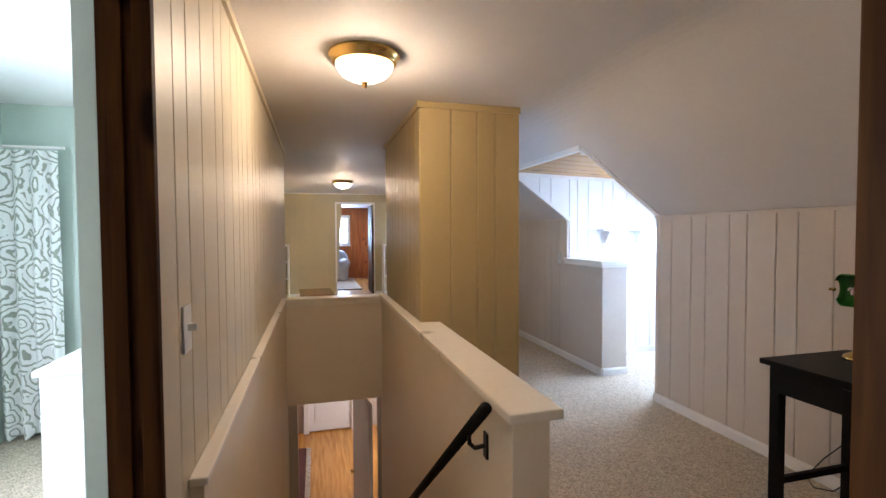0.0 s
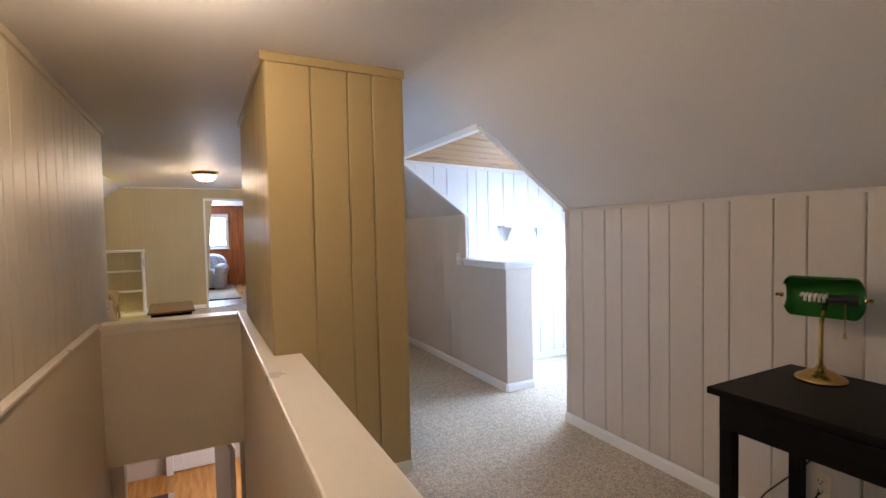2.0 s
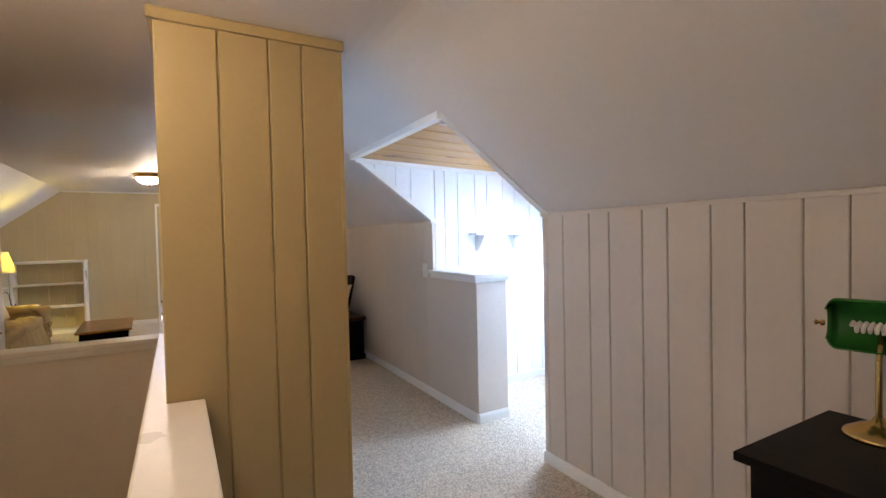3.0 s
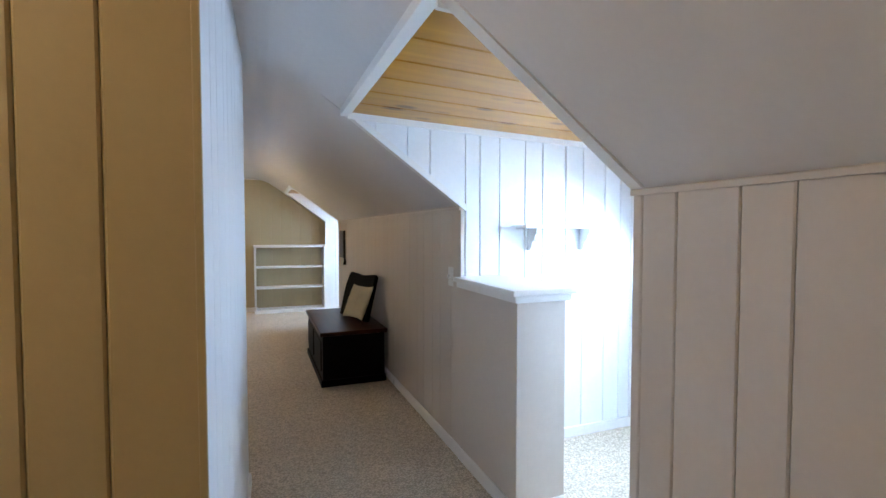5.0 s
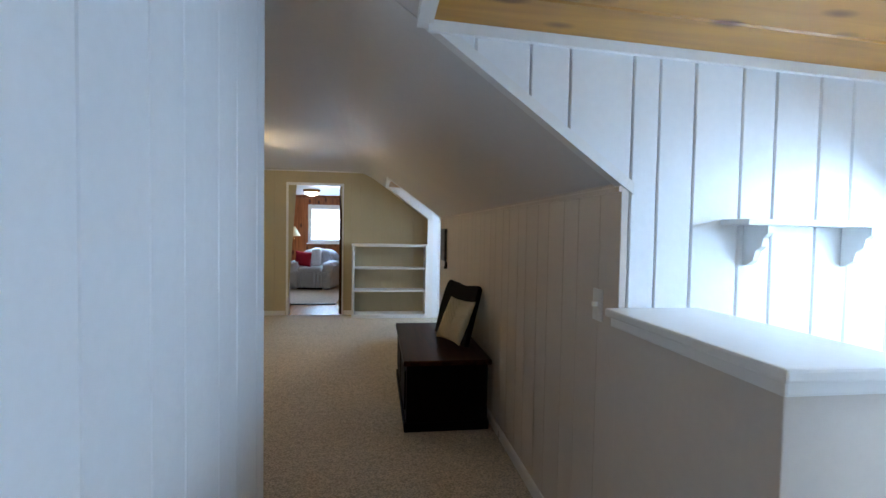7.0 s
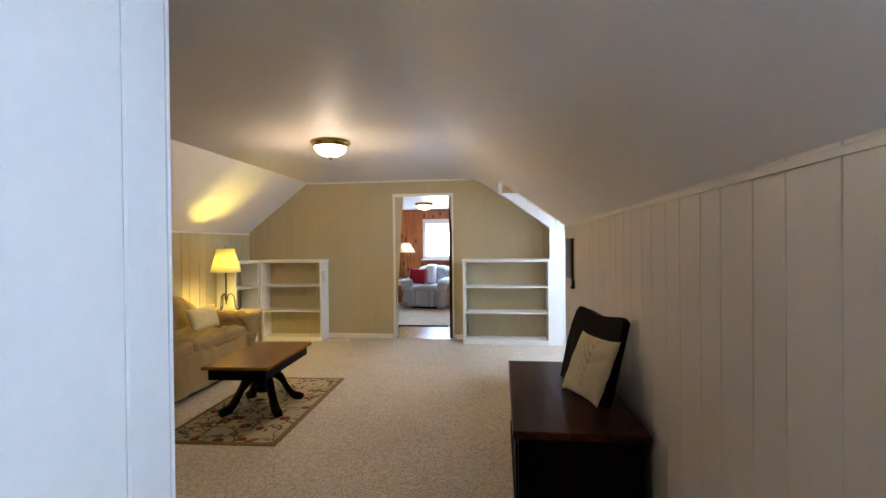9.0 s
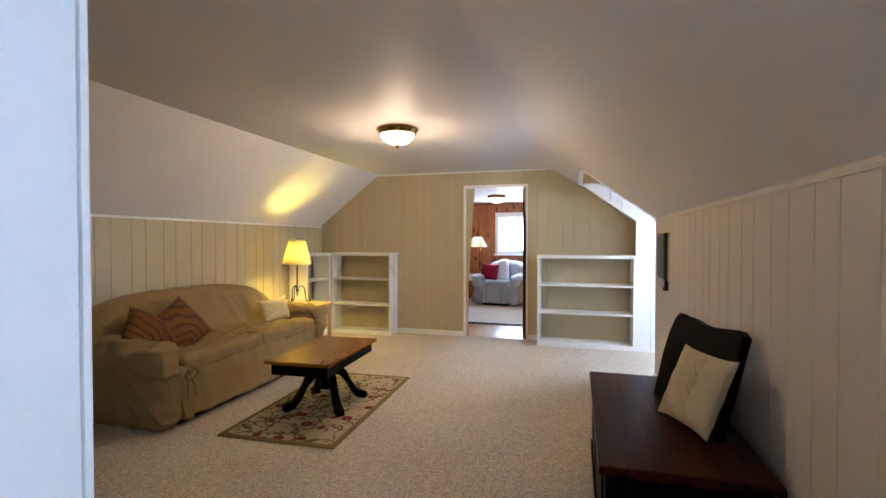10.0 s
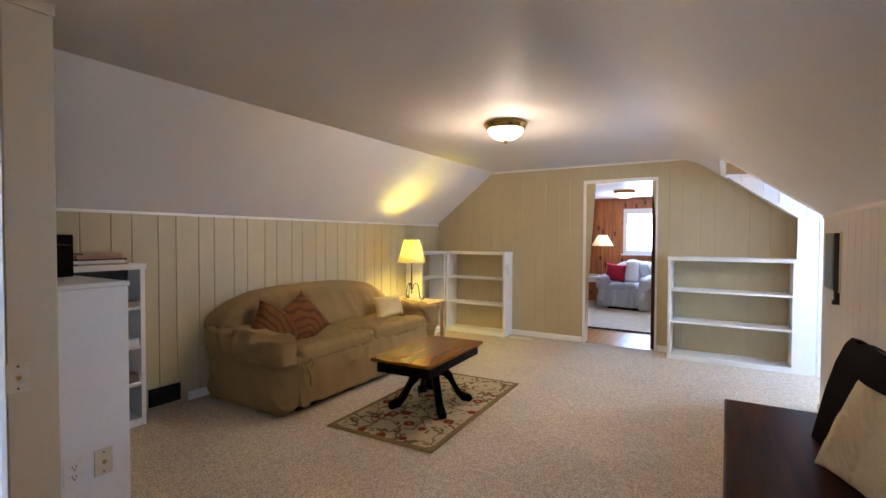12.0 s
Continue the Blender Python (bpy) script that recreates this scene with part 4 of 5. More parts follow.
for k in range(4):
    ang = 45 + 90 * k
    curve_pts = [(0.03, 0.30), (0.10, 0.29), (0.16, 0.22), (0.20, 0.12), (0.25, 0.055), (0.31, 0.045), (0.335, 0.045)]
    outline = [(u, z + wd) for (u, z), wd in zip(curve_pts, (0.035, 0.035, 0.038, 0.036, 0.03, 0.026, 0.012))] + [(u, z - wd) for (u, z), wd in reversed(list(zip(curve_pts, (0.05, 0.05, 0.042, 0.036, 0.03, 0.035, 0.022))))]
    leg = part("leg", prism(outline, 1, -0.026, 0.026, 0.006), DARK_WOOD, table, "scrolled curved leg")
    leg.matrix_basis = pose(0, 0, -0.0, 0, 0, ang)

# floral rug
RUG = bpy.data.materials.new("floral_rug")
RUG.use_nodes = True
n, l = RUG.node_tree.nodes, RUG.node_tree.links
co = n.new("ShaderNodeTexCoord")
bs = n["Principled BSDF"]
bs.inputs["Roughness"].default_value, bs.inputs["Specular IOR Level"].default_value = 0.95, 0.1


def rug_layer(colour_in, mask, colour):
    mix = n.new("ShaderNodeMix")
    mix.data_type = "RGBA"
    l.new(mask, mix.inputs["Factor"])
    if hasattr(colour_in, "is_linked"):
        l.new(colour_in, mix.inputs["A"])
    else:
        mix.inputs["A"].default_value = colour_in
    mix.inputs["B"].default_value = (*colour, 1)
    return mix.outputs["Result"]


def band(value, lo, hi):
    r = n.new("ShaderNodeMapRange")
    r.inputs["From Min"].default_value, r.inputs["From Max"].default_value = lo, hi
    r.inputs["To Min"].default_value, r.inputs["To Max"].default_value = 1.0, 0.0
    l.new(value, r.inputs["Value"])
    return r.outputs[0]


warp = n.new("ShaderNodeTexNoise")
warp.inputs["Scale"].default_value = 7.0
l.new(co.outputs["Object"], warp.inputs["Vector"])
vine = n.new("ShaderNodeTexVoronoi")
vine.feature, vine.inputs["Scale"].default_value = "DISTANCE_TO_EDGE", 6.0
addv = n.new("ShaderNodeMix")
addv.data_type = "RGBA"
addv.inputs["Factor"].default_value = 0.16
l.new(co.outputs["Object"], addv.inputs["A"]), l.new(warp.outputs["Color"], addv.inputs["B"])
l.new(addv.outputs["Result"], vine.inputs["Vector"])
leafs, blooms, hearts = n.new("ShaderNodeTexVoronoi"), n.new("ShaderNodeTexVoronoi"), n.new("ShaderNodeTexVoronoi")
leafs.inputs["Scale"].default_value, blooms.inputs["Scale"].default_value = 17.0, 6.5
hearts.inputs["Scale"].default_value = 6.5
l.new(addv.outputs["Result"], leafs.inputs["Vector"]), l.new(co.outputs["Object"], blooms.inputs["Vector"]), l.new(co.outputs["Object"], hearts.inputs["Vector"])
colour = rug_layer((0.44, 0.35, 0.22, 1), band(vine.outputs["Distance"], 0.024, 0.04), (0.13, 0.10, 0.045))
colour = rug_layer(colour, band(leafs.outputs["Distance"], 0.26, 0.32), (0.17, 0.12, 0.05))
colour = rug_layer(colour, band(blooms.outputs["Distance"], 0.27, 0.31), (0.20, 0.035, 0.02))
colour = rug_layer(colour, band(hearts.outputs["Distance"], 0.12, 0.15), (0.42, 0.25, 0.08))
l.new(colour, bs.inputs["Base Color"])
RUG_EDGE = material("olive_rug_border", (0.21, 0.145, 0.06), 0.95, grain=0.2, scale=150, bump=0.4, bump_scale=200, spec=0.1)
rug = thing("floral_rug", (0.378, 8.34, 0.0), "cream rug with dark red flowers, vines and an olive border", "rug", turn=2.2)
part("field", boxes((-0.385, 0.385, -0.74, 0.74, 0.002, 0.011)), RUG, rug)
part("border", boxes((-0.42, -0.385, -0.775, 0.775, 0.001, 0.012), (0.385, 0.42, -0.775, 0.775, 0.001, 0.012), (-0.385, 0.385, -0.775, -0.74, 0.001, 0.012), (-0.385, 0.385, 0.74, 0.775, 0.001, 0.012), bevel=0.002), RUG_EDGE, rug, "olive woven border")

# end table and lamp
end_table = thing("end_table", (-0.88, 9.87, 0), "light maple end table between sofa and bookcase", "end table")
part("tabletop", boxes((-0.34, 0.34, -0.20, 0.20, 0.535, 0.56), bevel=0.005), LIGHT_WOOD, end_table)
part("apron", boxes((-0.30, 0.30, -0.17, 0.17, 0.46, 0.535)), LIGHT_WOOD, end_table)
for x in (-0.30, 0.30):
    for y in (-0.17, 0.17):
        part("leg", prism([(x - 0.022, y - 0.022), (x + 0.022, y - 0.022), (x + 0.022, y + 0.022), (x - 0.022, y + 0.022)], 2, 0.0, 0.535, 0.003), LIGHT_WOOD, end_table)
SHADE = sheer("cream_lamp_shade", (0.90, 0.84, 0.60), 0.6)
lamp = thing("table_lamp", (-0.89, 9.83, 0.56), "lit table lamp with cream shade and scrolled iron base", "table lamp")
bm = lathe([(0.17, 0.455), (0.095, 0.73), (0.092, 0.73), (0.167, 0.455), (0.17, 0.455)], 40)
part("shade", bm, SHADE, lamp, "pleated cream cloth shade, glowing", True)
part("stem", rod([(0, 0, 0.08), (0, 0, 0.50)], 0.008, 10), IRON, lamp)
part("socket", lathe([(0, 0.44), (0.02, 0.44), (0.022, 0.50), (0.016, 0.53), (0, 0.53)], 16), BRASS, lamp)
part("finial", lathe([(0, 0.73), (0.008, 0.735), (0.012, 0.75), (0.006, 0.765), (0, 0.77)], 12), BRASS, lamp)
part("harp", rod([(0, -0.015, 0.53), (0, -0.06, 0.6), (0, -0.03, 0.7), (0, 0, 0.73), (0, 0.03, 0.7), (0, 0.06, 0.6), (0, 0.015, 0.53)], 0.003, 6), BRASS, lamp)
for k in range(3):
    scroll = part("scroll", rod([(0.012, 0, 0.13), (0.02, 0, 0.19), (0.055, 0, 0.205), (0.085, 0, 0.17), (0.09, 0, 0.10), (0.10, 0, 0.04), (0.125, 0, 0.008), (0.148, 0, 0.02), (0.142, 0, 0.045)], 0.006, 8), IRON, lamp, "scrolled iron foot")
    scroll.matrix_basis = pose(0, 0, 0, 0, 0, 25 + 120 * k)


def bookcase(place, turn, width, depth, height, shelves, label, back=None, name="bookcase"):
    """A built-in case that faces local -y, its left front corner at the place."""
    ob = thing(name, place, label, "bookcase", turn=turn)
    t = 0.03
    part("side_panel", boxes((0, t, 0, depth, 0, height - t), bevel=0.003), TRIM, ob)
    part("side_panel", boxes((width - t, width, 0, depth, 0, height - t), bevel=0.003), TRIM, ob)
    part("top_board", boxes((-0.006, width + 0.006, -0.008, depth, height - t, height + 0.008), bevel=0.004), TRIM, ob)
    part("plinth", boxes((t, width - t, 0.004, depth, 0, 0.055), bevel=0.003), TRIM, ob)
    for z in shelves:
        part("shelf", boxes((t, width - t, 0.008, depth - 0.002, z - 0.022, z), bevel=0.003), TRIM, ob)
    if back:
        part("back_panel", boxes((t, width - t, depth - 0.012, depth - 0.001, 0.055, height - t)), back, ob)
    return ob


bookcase((1.803, 10.845, 0), 0, 1.13, Y1 - 10.845 - P - 0.002, 1.108, (0.42, 0.76), "empty white built-in bookcase beside the second dormer")
bookcase((-1.05, 10.905, 0), 0, 0.90, Y1 - 10.905 - P - 0.002, 1.115, (0.42, 0.77), "empty white built-in bookcase in the far corner")
bookcase((-1.055, 10.30, 0), 90, 0.60, 0.255, 1.115, (0.42, 0.77), "white built-in return bookcase behind the table lamp")

structure("trim_filler", prism([(2.93, 0), (3.012, 0), (3.012, slope_z(3.012)), (2.93, slope_z(2.93) - 0.004)], 1, D2B - 0.012, D2B + 0.012), TRIM, "white filler board between bookcase and dormer", "trim")

# low white cabinet and shelf at the hall wall's end
cabinet = thing("low_cabinet", (0, 6.015, 0), "white painted low cabinet end with rounded top corner", "cabinet")
part("body", boxes((LX + P, 0.0, 0.0, 0.275, 0, 1.09), bevel=0.006), PAINT_WHITE, cabinet)
part("top_board", boxes((LX + P, 0.004, -0.004, 0.281, 1.09, 1.115), bevel=0.008), TRIM, cabinet)
# black back panel puts the shade of the shelf's inside into its colour
bookcase((-1.13, 6.31, 0), 90, 0.615, 0.18, 1.12, (0.30, 0.56, 0.83), "white-framed shelf with dark inside against the knee wall", BLACK_PLASTIC, "shelf_unit")
# made-up black blocks fill each shelf so that its inside looks dim
for zz in (0.056, 0.301, 0.561, 0.831):
    ob = part("dark_block", boxes((-0.075, 0.06, -0.14, 0.14, 0, 0.17), bevel=0.01), BLACK_PLASTIC, None, "black block added to darken the white-framed shelf's inside")
    ob.matrix_basis = pose(-1.225, 6.62, zz)
    tagged(ob, "black block added to darken the white-framed shelf's inside", "bin", "bins on the shelf")
PAPER = material("worn_paper", (0.34, 0.25, 0.16), 0.8, grain=0.1, bump=0.1)
PINK_PAPER = material("faded_red_paper", (0.42, 0.22, 0.14), 0.8, grain=0.1, bump=0.1)
z = 1.128
for k, (w, d, h, m, a) in enumerate(((0.22, 0.30, 0.012, PAPER, 4), (0.20, 0.28, 0.018, WHITE_PLASTIC, -6), (0.21, 0.29, 0.012, BLACK_PLASTIC, 3), (0.19, 0.26, 0.02, PINK_PAPER, -3), (0.17, 0.24, 0.016, PAPER, 8))):
    ob = part("magazine", boxes((-w / 2, w / 2, -d / 2, d / 2, 0, h), bevel=0.002), m, None, "worn magazine in a low pile on the shelf")
    ob.matrix_basis = pose(-1.22, 6.66, z + 0.001, 0, 0, a)
    tagged(ob, "worn magazine in a low pile on the shelf", "magazine", "magazines on the shelf")
    z += h + 0.001
for x, y, h, z0 in ((-1.24, 6.43, 0.2, 1.128), (-0.5, 6.15, 0.16, 1.116)):
    ob = part("storage_box", boxes((-0.07, 0.07, -0.09, 0.09, 0, h), bevel=0.008), DARK_WOOD, None, "small dark wooden box on the white cabinet")
    ob.matrix_basis = pose(x, y, z0, 0, 0, 12)
    tagged(ob, "small dark wooden box on the white cabinet", "box")
for k, (zz, m) in enumerate(((0.832, PAPER), (0.562, WHITE_PLASTIC), (0.302, PAPER))):
    ob = part("book", boxes((-0.06, 0.06, -0.09, 0.09, 0, 0.035 + 0.01 * k), bevel=0.003), m, None, "book lying on the dark shelf")
    ob.matrix_basis = pose(-1.21, 6.82, zz, 0, 0, 5 * k)
    tagged(ob, "book lying on the dark shelf", "book", "books on the dark shelf")


def grille(place, turn, w, h, mat, label, floor_one=False):
    ob = thing("air_grille", place, label, "air vent", turn=turn)
    part("frame", boxes((0, 0.008, -w / 2, -w / 2 + 0.015, 0, h), (0, 0.008, w / 2 - 0.015, w / 2, 0, h), (0, 0.008, -w / 2 + 0.015, w / 2 - 0.015, 0, 0.015), (0, 0.008, -w / 2 + 0.015, w / 2 - 0.015, h - 0.015, h)), mat, ob)
    k = max(4, int(h / 0.022))
    for i in range(k):
        zc = 0.02 + (h - 0.04) * (i + 0.5) / k
        part("slat", boxes((0.001, 0.007, -w / 2 + 0.015, w / 2 - 0.015, zc - 0.004, zc + 0.004)), mat, ob)
    part("backing", boxes((0, 0.001, -w / 2 + 0.01, w / 2 - 0.01, 0.01, h - 0.01)), BLACK_PLASTIC, ob)
    return ob


grille((LX + P, 7.165, 0.03), 0, 0.24, 0.135, IRON, "dark return-air grille low in the board wall")
register = grille((0.02, 10.98, 0.012), 90, 0.30, 0.1, IVORY, "tan floor register in the carpet near the gable wall")
register.matrix_basis = Matrix.Translation((0.06, 11.0, 0.001)) @ Matrix.Rotation(radians(90), 4, "Z") @ Matrix.Rotation(radians(-90), 4, "Y")

# chest bench
bench = thing("chest_bench", (2.348, 6.785, 0), "dark-stained wooden chest bench with a leaning scalloped back", "bench")
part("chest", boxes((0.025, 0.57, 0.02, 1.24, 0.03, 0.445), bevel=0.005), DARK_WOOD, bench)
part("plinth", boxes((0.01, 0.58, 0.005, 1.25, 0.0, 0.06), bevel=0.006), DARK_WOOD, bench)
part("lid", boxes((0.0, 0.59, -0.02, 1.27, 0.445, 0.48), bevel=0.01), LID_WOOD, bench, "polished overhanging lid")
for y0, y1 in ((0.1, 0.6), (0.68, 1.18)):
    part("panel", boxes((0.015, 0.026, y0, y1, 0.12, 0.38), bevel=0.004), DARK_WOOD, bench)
hw = 0.30
edge = [(-hw, 0.0), (hw, 0.0), (hw + 0.01, 0.22), (hw, 0.34), (hw - 0.02, 0.42), (hw - 0.055, 0.455), (hw - 0.095, 0.45), (hw - 0.115, 0.43), (hw - 0.15, 0.452), (hw - 0.2, 0.44), (0.0, 0.435), (-hw + 0.2, 0.44), (-hw + 0.04, 0.46), (-hw, 0.44)]
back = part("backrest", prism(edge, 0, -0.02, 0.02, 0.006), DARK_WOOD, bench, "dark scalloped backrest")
back.matrix_basis = pose(0.405, 0.61, 0.477, 0, 14, 14)
u = Vector((0.38, -0.925, 0.0)).normalized()
v = Vector((0.36, 0.16, 0.90))
w = u.cross(v).normalized()
leaning = Matrix.Translation((2.75, 7.168, 0.672)) @ Matrix((u, w.cross(u), w)).transposed().to_4x4()
cushion(leaning, (0.335, 0.335), 0.085, CREAM_CLOTH, "cream quilted cushion leaning on the chest bench", 0.017)

# wall panel past the bench
panel = thing("wall_television", (KX - P, 9.06, 0.985), "thin black flat screen in a pale frame on the knee wall", "television")
part("housing", boxes((-0.04, -0.012, -0.02, 0.30, 0.0, 0.37), bevel=0.004), BLACK_PLASTIC, panel)
part("screen", boxes((-0.043, -0.0405, 0.0, 0.28, 0.02, 0.35)), BLACK_PLASTIC, panel, "black glossy screen")
part("back_plate", boxes((-0.012, -0.001, -0.03, 0.31, -0.01, 0.38), bevel=0.003), IVORY, panel, "pale frame behind the screen")
part("bracket", boxes((-0.03, -0.002, 0.0, 0.03, -0.09, 0.0), (-0.04, -0.03, 0.0, 0.02, -0.09, -0.06), bevel=0.003), IRON, panel)

# ---------------------------------------------------------------- dormer details
shelf = thing("wall_shelf", (3.335, D1B, 1.365), "small white bracketed shelf on the dormer cheek", "shelf")
part("board", boxes((0, 0.61, -0.125, 0.0, 0, 0.02), bevel=0.004), PAINT_WHITE, shelf)
for x in (0.10, 0.49):
    prof = [(0.0, 0.0), (-0.105, 0.0), (-0.105, -0.025), (-0.085, -0.04), (-0.08, -0.07), (-0.055, -0.085), (-0.045, -0.12), (-0.02, -0.135), (0.0, -0.14)]
    part("bracket", prism(prof, 0, x - 0.011, x + 0.011, 0.002), PAINT_WHITE, shelf, "scrolled white bracket")


def curtain_panel(ob, x, y0, y1, z0, z1, mat, folds=9, depth=0.02, side=0.0, axis=1):
    def f(u, v):
        y = y0 + (y1 - y0) * u + side * (1 - v) * (u - 0.5)
        d = depth * math.sin(u * folds * 2 * math.pi + 0.7 * math.sin(v * 3)) * (0.4 + 0.6 * (1 - v)) + 0.008 * noise.noise(Vector((u * 6, v * 3, y0)))
        z = z0 + (z1 - z0) * v + (0.012 * math.sin(u * folds * 2 * math.pi) if v < 0.01 else 0)
        return (x + d, y, z) if axis == 1 else (y, x + d, z)
    v, fc = sheet(90, 14, f)
    return mesh_object("curtain_panel", v, fc, mat, ob, smooth=True)


for k, (ya, yb) in enumerate(((D1A, D1B), (D2A, D2B))):
    cur = thing("curtain", (0, 0, 0), "white sheer curtains drawn over the dormer window", "curtain", "dormer curtains")
    curtain_panel(cur, WX - 0.075, ya + 0.12, (ya + yb) / 2 - 0.03, 0.70, 1.86, SHEER, 6)
    curtain_panel(cur, WX - 0.075, (ya + yb) / 2 + 0.01, yb - 0.07, 0.70, 1.86, SHEER, 6, side=0.1)
    part("curtain_rod", rod([(WX - 0.075, ya + 0.05, 1.875), (WX - 0.075, yb - 0.03, 1.875)], 0.009, 10), WHITE_PLASTIC, cur)
    for y in (ya + 0.07, yb - 0.07):
        part("rod_bracket", boxes((WX - 0.085, WX, y - 0.008, y + 0.008, 1.86, 1.89), bevel=0.002), WHITE_PLASTIC, cur)

# ---------------------------------------------------------------- desk corner
desk = thing("writing_desk", (2.415, 1.275, 0), "black-brown wooden desk with thin square legs", "desk")
part("tabletop", boxes((0, 0.565, 0, 1.20, 0.725, 0.75), bevel=0.003), BLACK_WOOD, desk)
part("apron", boxes((0.03, 0.54, 0.03, 1.17, 0.60, 0.725)), BLACK_WOOD, desk)
drawer = part("drawer", boxes((0.018, 0.03, 0.35, 0.85, 0.615, 0.71), bevel=0.002), BLACK_WOOD, desk)
part("knob", lathe([(0, 0), (0.006, 0), (0.006, 0.012), (0.013, 0.018), (0.012, 0.026), (0, 0.028)], 14), IRON, drawer).matrix_basis = pose(0.018, 0.6, 0.66, 0, -90, 0)
for x in (0.03, 0.495):
    for y in (0.03, 1.125):
        part("leg", boxes((x, x + 0.045, y, y + 0.045, 0, 0.60), bevel=0.002), BLACK_WOOD, desk)
for y in (0.04, 1.135):
    part("stretcher", boxes((0.075, 0.495, y, y + 0.025, 0.16, 0.19), bevel=0.002), BLACK_WOOD, desk)
part("stretcher", boxes((0.505, 0.53, 0.075, 1.125, 0.16, 0.19), bevel=0.002), BLACK_WOOD, desk)

GREEN_GLASS = material("dark_green_glass", (0.02, 0.13, 0.016), 0.12, grain=0.02, bump=0.0)
CFL = material("white_bulb_glass", (0.75, 0.70, 0.60), 0.3, bump=0.0)
banker = thing("banker_lamp", (2.835, 2.30, 0.75), "brass desk lamp with dark green glass shade, unlit", "desk lamp", turn=12)
part("base", lathe([(0, 0), (0.080, 0), (0.085, 0.008), (0.078, 0.016), (0.06, 0.026), (0.045, 0.036), (0.02, 0.044), (0.012, 0.06), (0, 0.06)], 40), BRASS, banker, smooth=True)
part("stem", rod([(0, 0, 0.05), (0, 0, 0.22), (0.03, 0, 0.26), (0.07, 0, 0.30)], 0.008, 12), BRASS, banker)


def glass_shade(u, v):
    a = radians(-88 + 196 * v)
    y = (u * 2 - 1) * 0.122
    end = 1 - max(0.0, (abs(y) - 0.094) / 0.028) ** 2.4 * 0.42
    r = 0.078 * end
    return (0.004 + math.cos(a) * r * 0.85, y, 0.318 + math.sin(a) * r)


vs, fs = sheet(28, 18, glass_shade)
shade = mesh_object("shade", vs, fs, GREEN_GLASS, banker, "dark green glass shade", True)
solid = shade.modifiers.new("thickness", "SOLIDIFY")
solid.thickness = 0.004
for s in (-1, 1):
    part("finial", lathe([(0, 0), (0.008, 0), (0.01, 0.008), (0.004, 0.014), (0.009, 0.022), (0, 0.028)], 12), BRASS, banker).matrix_basis = pose(0.0, s * 0.122, 0.318, -90 * s, 0, 0)
bulb_ob = part("bulb_socket", rod([(-0.02, -0.112, 0.318), (-0.02, -0.025, 0.318)], 0.015, 14), BLACK_PLASTIC, banker)
spiral = [(-0.02 + 0.014 * math.cos(k * 0.7), -0.022 + 0.0016 * k, 0.318 + 0.014 * math.sin(k * 0.7)) for k in range(50)]
part("bulb", rod(spiral, 0.0048, 8), CFL, bulb_ob, "white spiral bulb")
part("pull_chain", rod([(-0.03, -0.075, 0.305), (-0.03, -0.075, 0.195)], 0.0022, 6), BRASS, banker)
part("chain_bob", lathe([(0, 0), (0.006, 0.002), (0.004, 0.02), (0, 0.024)], 10), BRASS, banker).matrix_basis = pose(-0.03, -0.075, 0.175)
cord = part("power_cord", rod([(2.97, 2.36, 0.25), (2.93, 2.40, 0.12), (2.90, 2.47, 0.03), (2.88, 2.55, 0.01), (2.92, 2.62, 0.03), (2.96, 2.56, 0.15), (2.975, 2.42, 0.33), (2.97, 2.3, 0.50), (2.975, 2.2, 0.735)], 0.0035, 6), BLACK_PLASTIC, None, "thin dark power cord looped under the desk", True)
tagged(cord, "thin dark power cord looped under the desk", "cord")

# ---------------------------------------------------------------- bedroom
dresser = thing("dresser", (-0.71, 2.93, 0), "white painted dresser seen through the bedroom door", "dresser")
part("body", boxes((0.02, 0.56, 0.02, 0.46, 0.06, 0.785), bevel=0.004), PAINT_WHITE, dresser)
part("top_board", boxes((0, 0.58, 0, 0.48, 0.785, 0.81), bevel=0.005), PAINT_WHITE, dresser)
for x in (0.02, 0.50):
    for y in (0.02, 0.40):
        part("leg", boxes((x, x + 0.06, y, y + 0.06, 0, 0.06)), PAINT_WHITE, dresser)
for z in (0.09, 0.32, 0.55):
    d = part("drawer", boxes((0.008, 0.02, 0.04, 0.44, z, z + 0.21), bevel=0.003), PAINT_WHITE, dresser)
    part("knob", lathe([(0, 0), (0.012, 0), (0.016, 0.012), (0, 0.02)], 12), WHITE_PLASTIC, d).matrix_basis = pose(0.008, 0.24, z + 0.11, 0, -90, 0)
SCROLL = bpy.data.materials.new("scroll_print_cloth")
SCROLL.use_nodes = True
n, l = SCROLL.node_tree.nodes, SCROLL.node_tree.links
co, wv, rp = n.new("ShaderNodeTexCoord"), n.new("ShaderNodeTexWave"), n.new("ShaderNodeValToRGB")
wv.wave_type, wv.rings_direction = "RINGS", "SPHERICAL"
vor = n.new("ShaderNodeTexVoronoi")
vor.inputs["Scale"].default_value = 5.5
l.new(co.outputs["Object"], vor.inputs["Vector"])
sub = n.new("ShaderNodeVectorMath")
sub.operation = "SUBTRACT"
l.new(co.outputs["Object"], sub.inputs[0])
l.new(vor.outputs["Position"], sub.inputs[1])
l.new(sub.outputs[0], wv.inputs["Vector"])
wv.inputs["Scale"].default_value, wv.inputs["Distortion"].default_value, wv.inputs["Detail Scale"].default_value = 10.0, 6.5, 1.2
rp.color_ramp.elements[0].position, rp.color_ramp.elements[1].position = 0.14, 0.30
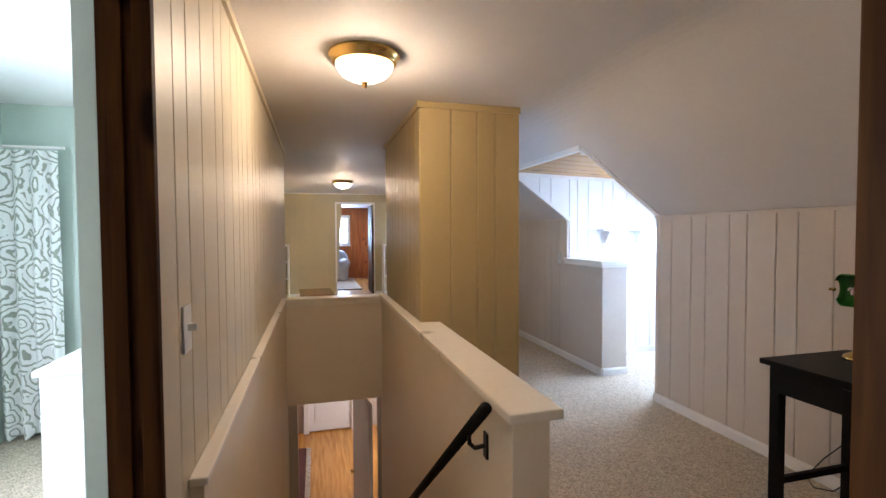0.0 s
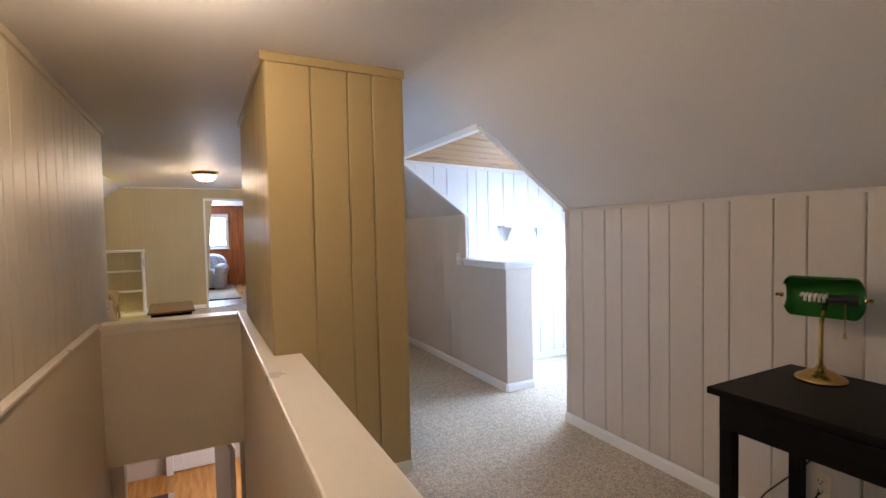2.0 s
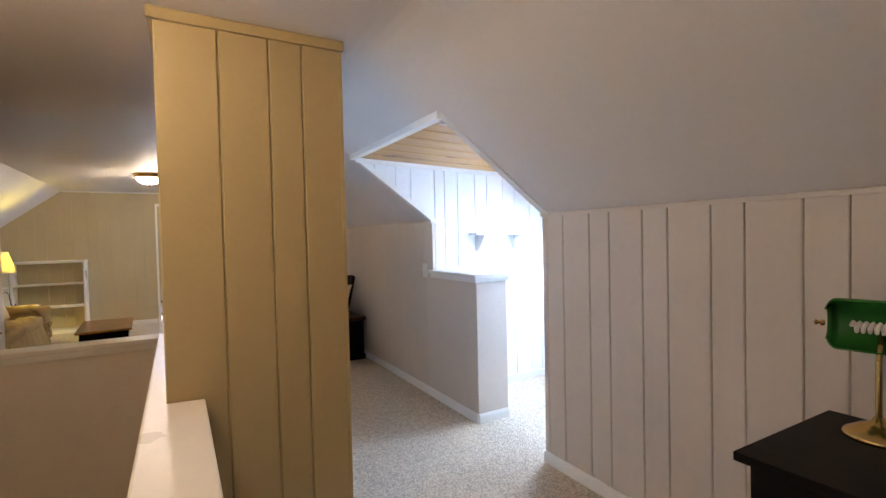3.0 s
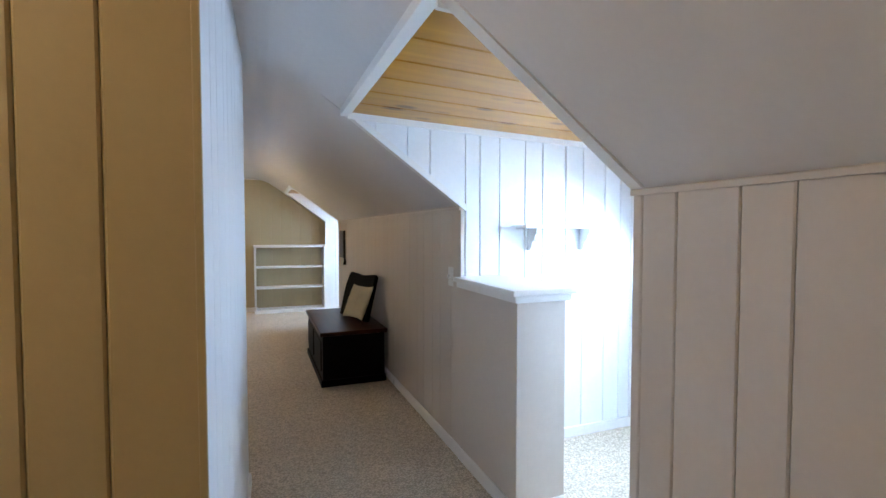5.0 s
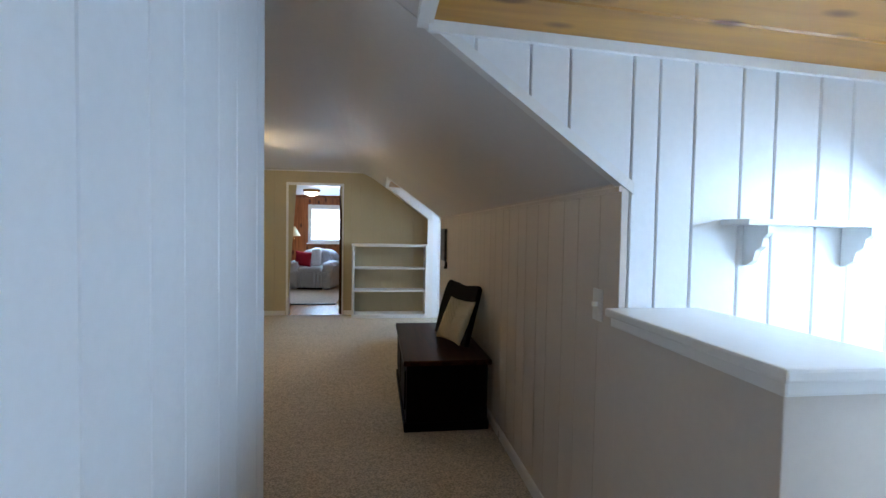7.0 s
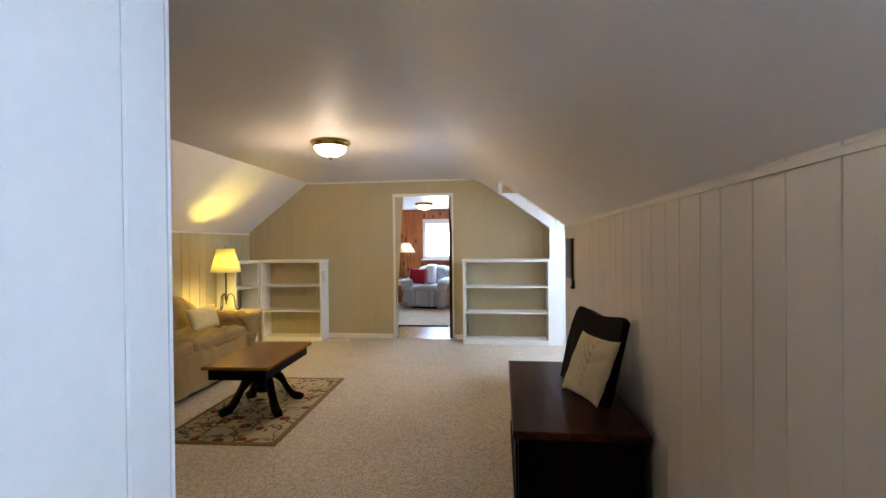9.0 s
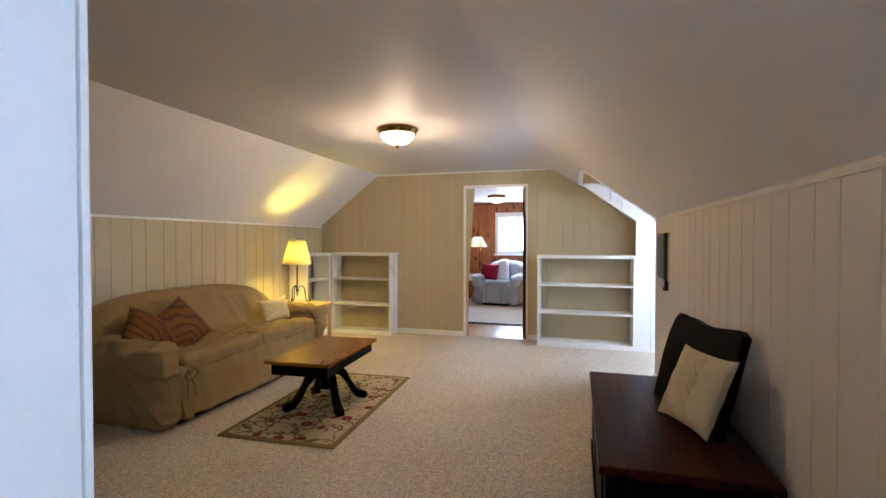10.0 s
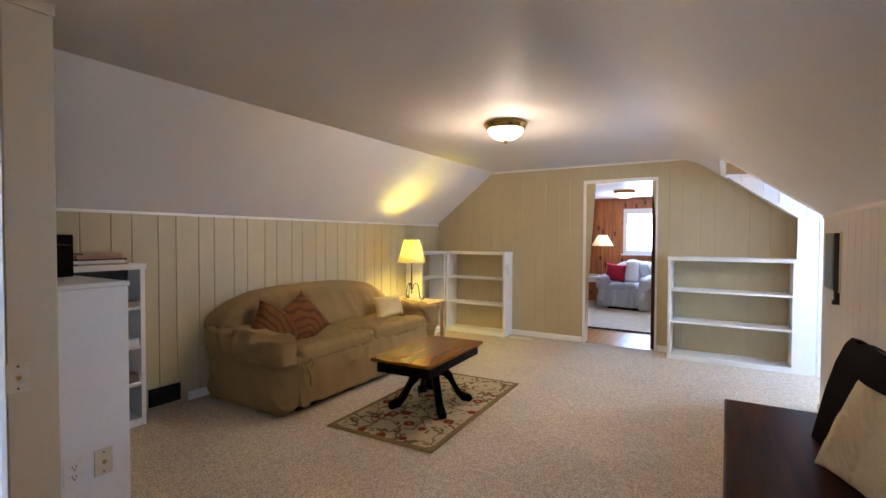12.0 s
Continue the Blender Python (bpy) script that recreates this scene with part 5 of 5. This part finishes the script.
rp.color_ramp.elements[0].color, rp.color_ramp.elements[1].color = (0.30, 0.33, 0.27, 1), (0.76, 0.78, 0.76, 1)
l.new(wv.outputs["Fac"], rp.inputs[0])
l.new(rp.outputs[0], n["Principled BSDF"].inputs["Base Color"])
n["Principled BSDF"].inputs["Roughness"].default_value = 0.9
bed_curtain = thing("curtain", (0, 0, 0), "white curtain printed with grey-green scrolls in the bedroom", "curtain")
curtain_panel(bed_curtain, 4.38, -1.62, -1.24, 0.03, 1.90, SCROLL, 4, 0.035, axis=0)
part("curtain_rod", rod([(-1.6, 4.38, 1.92), (-1.2, 4.38, 1.92)], 0.01, 10), WHITE_PLASTIC, bed_curtain)
bed_rug = thing("bedroom_rug", (-0.85, 2.4, 0), "brown shaggy rug on the bedroom floor", "rug")
part("field", boxes((-0.45, 0.2, -0.6, 0.75, 0.001, 0.02), bevel=0.006), material("brown_pile", (0.12, 0.07, 0.05), 0.95, grain=0.3, scale=120, bump=0.6, bump_scale=120), bed_rug)

# ---------------------------------------------------------------- far room
win = thing("window_3", (0.98, 15.2, 1.04), "bright double-hung window in a white frame", "window", kind="structure")
part("window_frame", boxes((-0.42, -0.35, -0.03, 0.06, -0.05, 0.86), (0.35, 0.42, -0.03, 0.06, -0.05, 0.86), (-0.35, 0.35, -0.03, 0.06, 0.76, 0.86), (-0.35, 0.35, -0.03, 0.06, -0.05, 0.03), (-0.35, 0.35, 0.0, 0.04, 0.375, 0.405)), TRIM, win)
part("window_sill", boxes((-0.45, 0.45, -0.09, -0.03, -0.07, -0.045), bevel=0.005), TRIM, win)
for z0, z1 in ((0.03, 0.375), (0.405, 0.76)):
    p = part("pane", boxes((-0.35, 0.35, 0.02, 0.024, z0, z1)), GLASS, win)
    p.visible_shadow = False
structure("backdrop", boxes((-20, 60, 60, 60.2, -3, 30), (60, 60.2, -20, 60, -3, 30)), OUTDOORS, "hazy bright distance outside the windows", "backdrop")
structure("ground", boxes((-70, 70, -70, 70, -3.3, -3.1)), material("dry_grass", (0.10, 0.12, 0.06), 0.95, grain=0.3, scale=3), "plain lawn around the house", "ground")
structure("trim_far_room", boxes((-1.6, 3.4, 15.17, 15.2, 2.06, 2.12), bevel=0.006), RED_PINE, "scalloped pine moulding under the far ceiling", "trim")
structure("trim_threshold", boxes((-0.2, 1.46, 12.17, 12.2, -0.004, 0.02), bevel=0.004), IRON, "dark metal strip at the carpet's edge", "trim")
chair = sofa((0.80, 14.62, 0.012), "pale grey slipcovered armchair below the far window", 0.95, SLIP_GREY, "armchair")
chair.matrix_basis = pose(0.80, 14.62, 0.012, 0, 0, -100)
cushion(pose(0.56, 14.46, 0.66, 78, 6, 8), (0.36, 0.34), 0.13, RED_CLOTH, "dark red cushion on the grey armchair")
throw = part("throw_blanket", soft_box(0.72, 0.92, 14.5, 14.85, 0.5, 0.90, 0.05, 10, 0.01, 5, 2), PAINT_WHITE, None, "white throw over the grey armchair's back", True)
tagged(throw, "white throw over the grey armchair's back", "blanket")
side = thing("end_table", (0.18, 14.45, 0.012), "cream painted end table beside the far armchair", "end table")
part("tabletop", boxes((-0.26, 0.2, -0.22, 0.22, 0.55, 0.58), bevel=0.005), TRIM, side)
part("apron", boxes((-0.23, 0.17, -0.19, 0.19, 0.47, 0.55)), TRIM, side)
for x in (-0.21, 0.15):
    for y in (-0.17, 0.17):
        part("leg", boxes((x - 0.022, x + 0.022, y - 0.022, y + 0.022, 0, 0.47), bevel=0.003), TRIM, side)
bk = part("book", boxes((-0.09, 0.09, -0.06, 0.06, 0, 0.03), bevel=0.003), PAPER, None, "book lying on the cream end table")
bk.matrix_basis = pose(0.16, 14.42, 0.593, 0, 0, 12)
tagged(bk, "book lying on the cream end table", "book")
fl = thing("floor_lamp", (0.25, 14.75, 0.012), "lit brass floor lamp with a cream shade", "floor lamp")
part("base", lathe([(0, 0), (0.13, 0), (0.13, 0.015), (0.03, 0.03), (0.012, 0.06), (0, 0.06)], 24), BRASS, fl)
part("pole", rod([(0, 0, 0.03), (0, 0, 1.14)], 0.011, 10), BRASS, fl)
part("swing_arm", rod([(0, 0, 1.1), (0.05, 0, 1.13), (0.08, 0, 1.08), (0.03, 0, 1.05)], 0.007, 8), BRASS, fl)
part("shade", lathe([(0.205, 1.15), (0.09, 1.36), (0.087, 1.36), (0.202, 1.15), (0.205, 1.15)], 32), SHADE, fl, "cream pleated shade", True)

lay_planks()
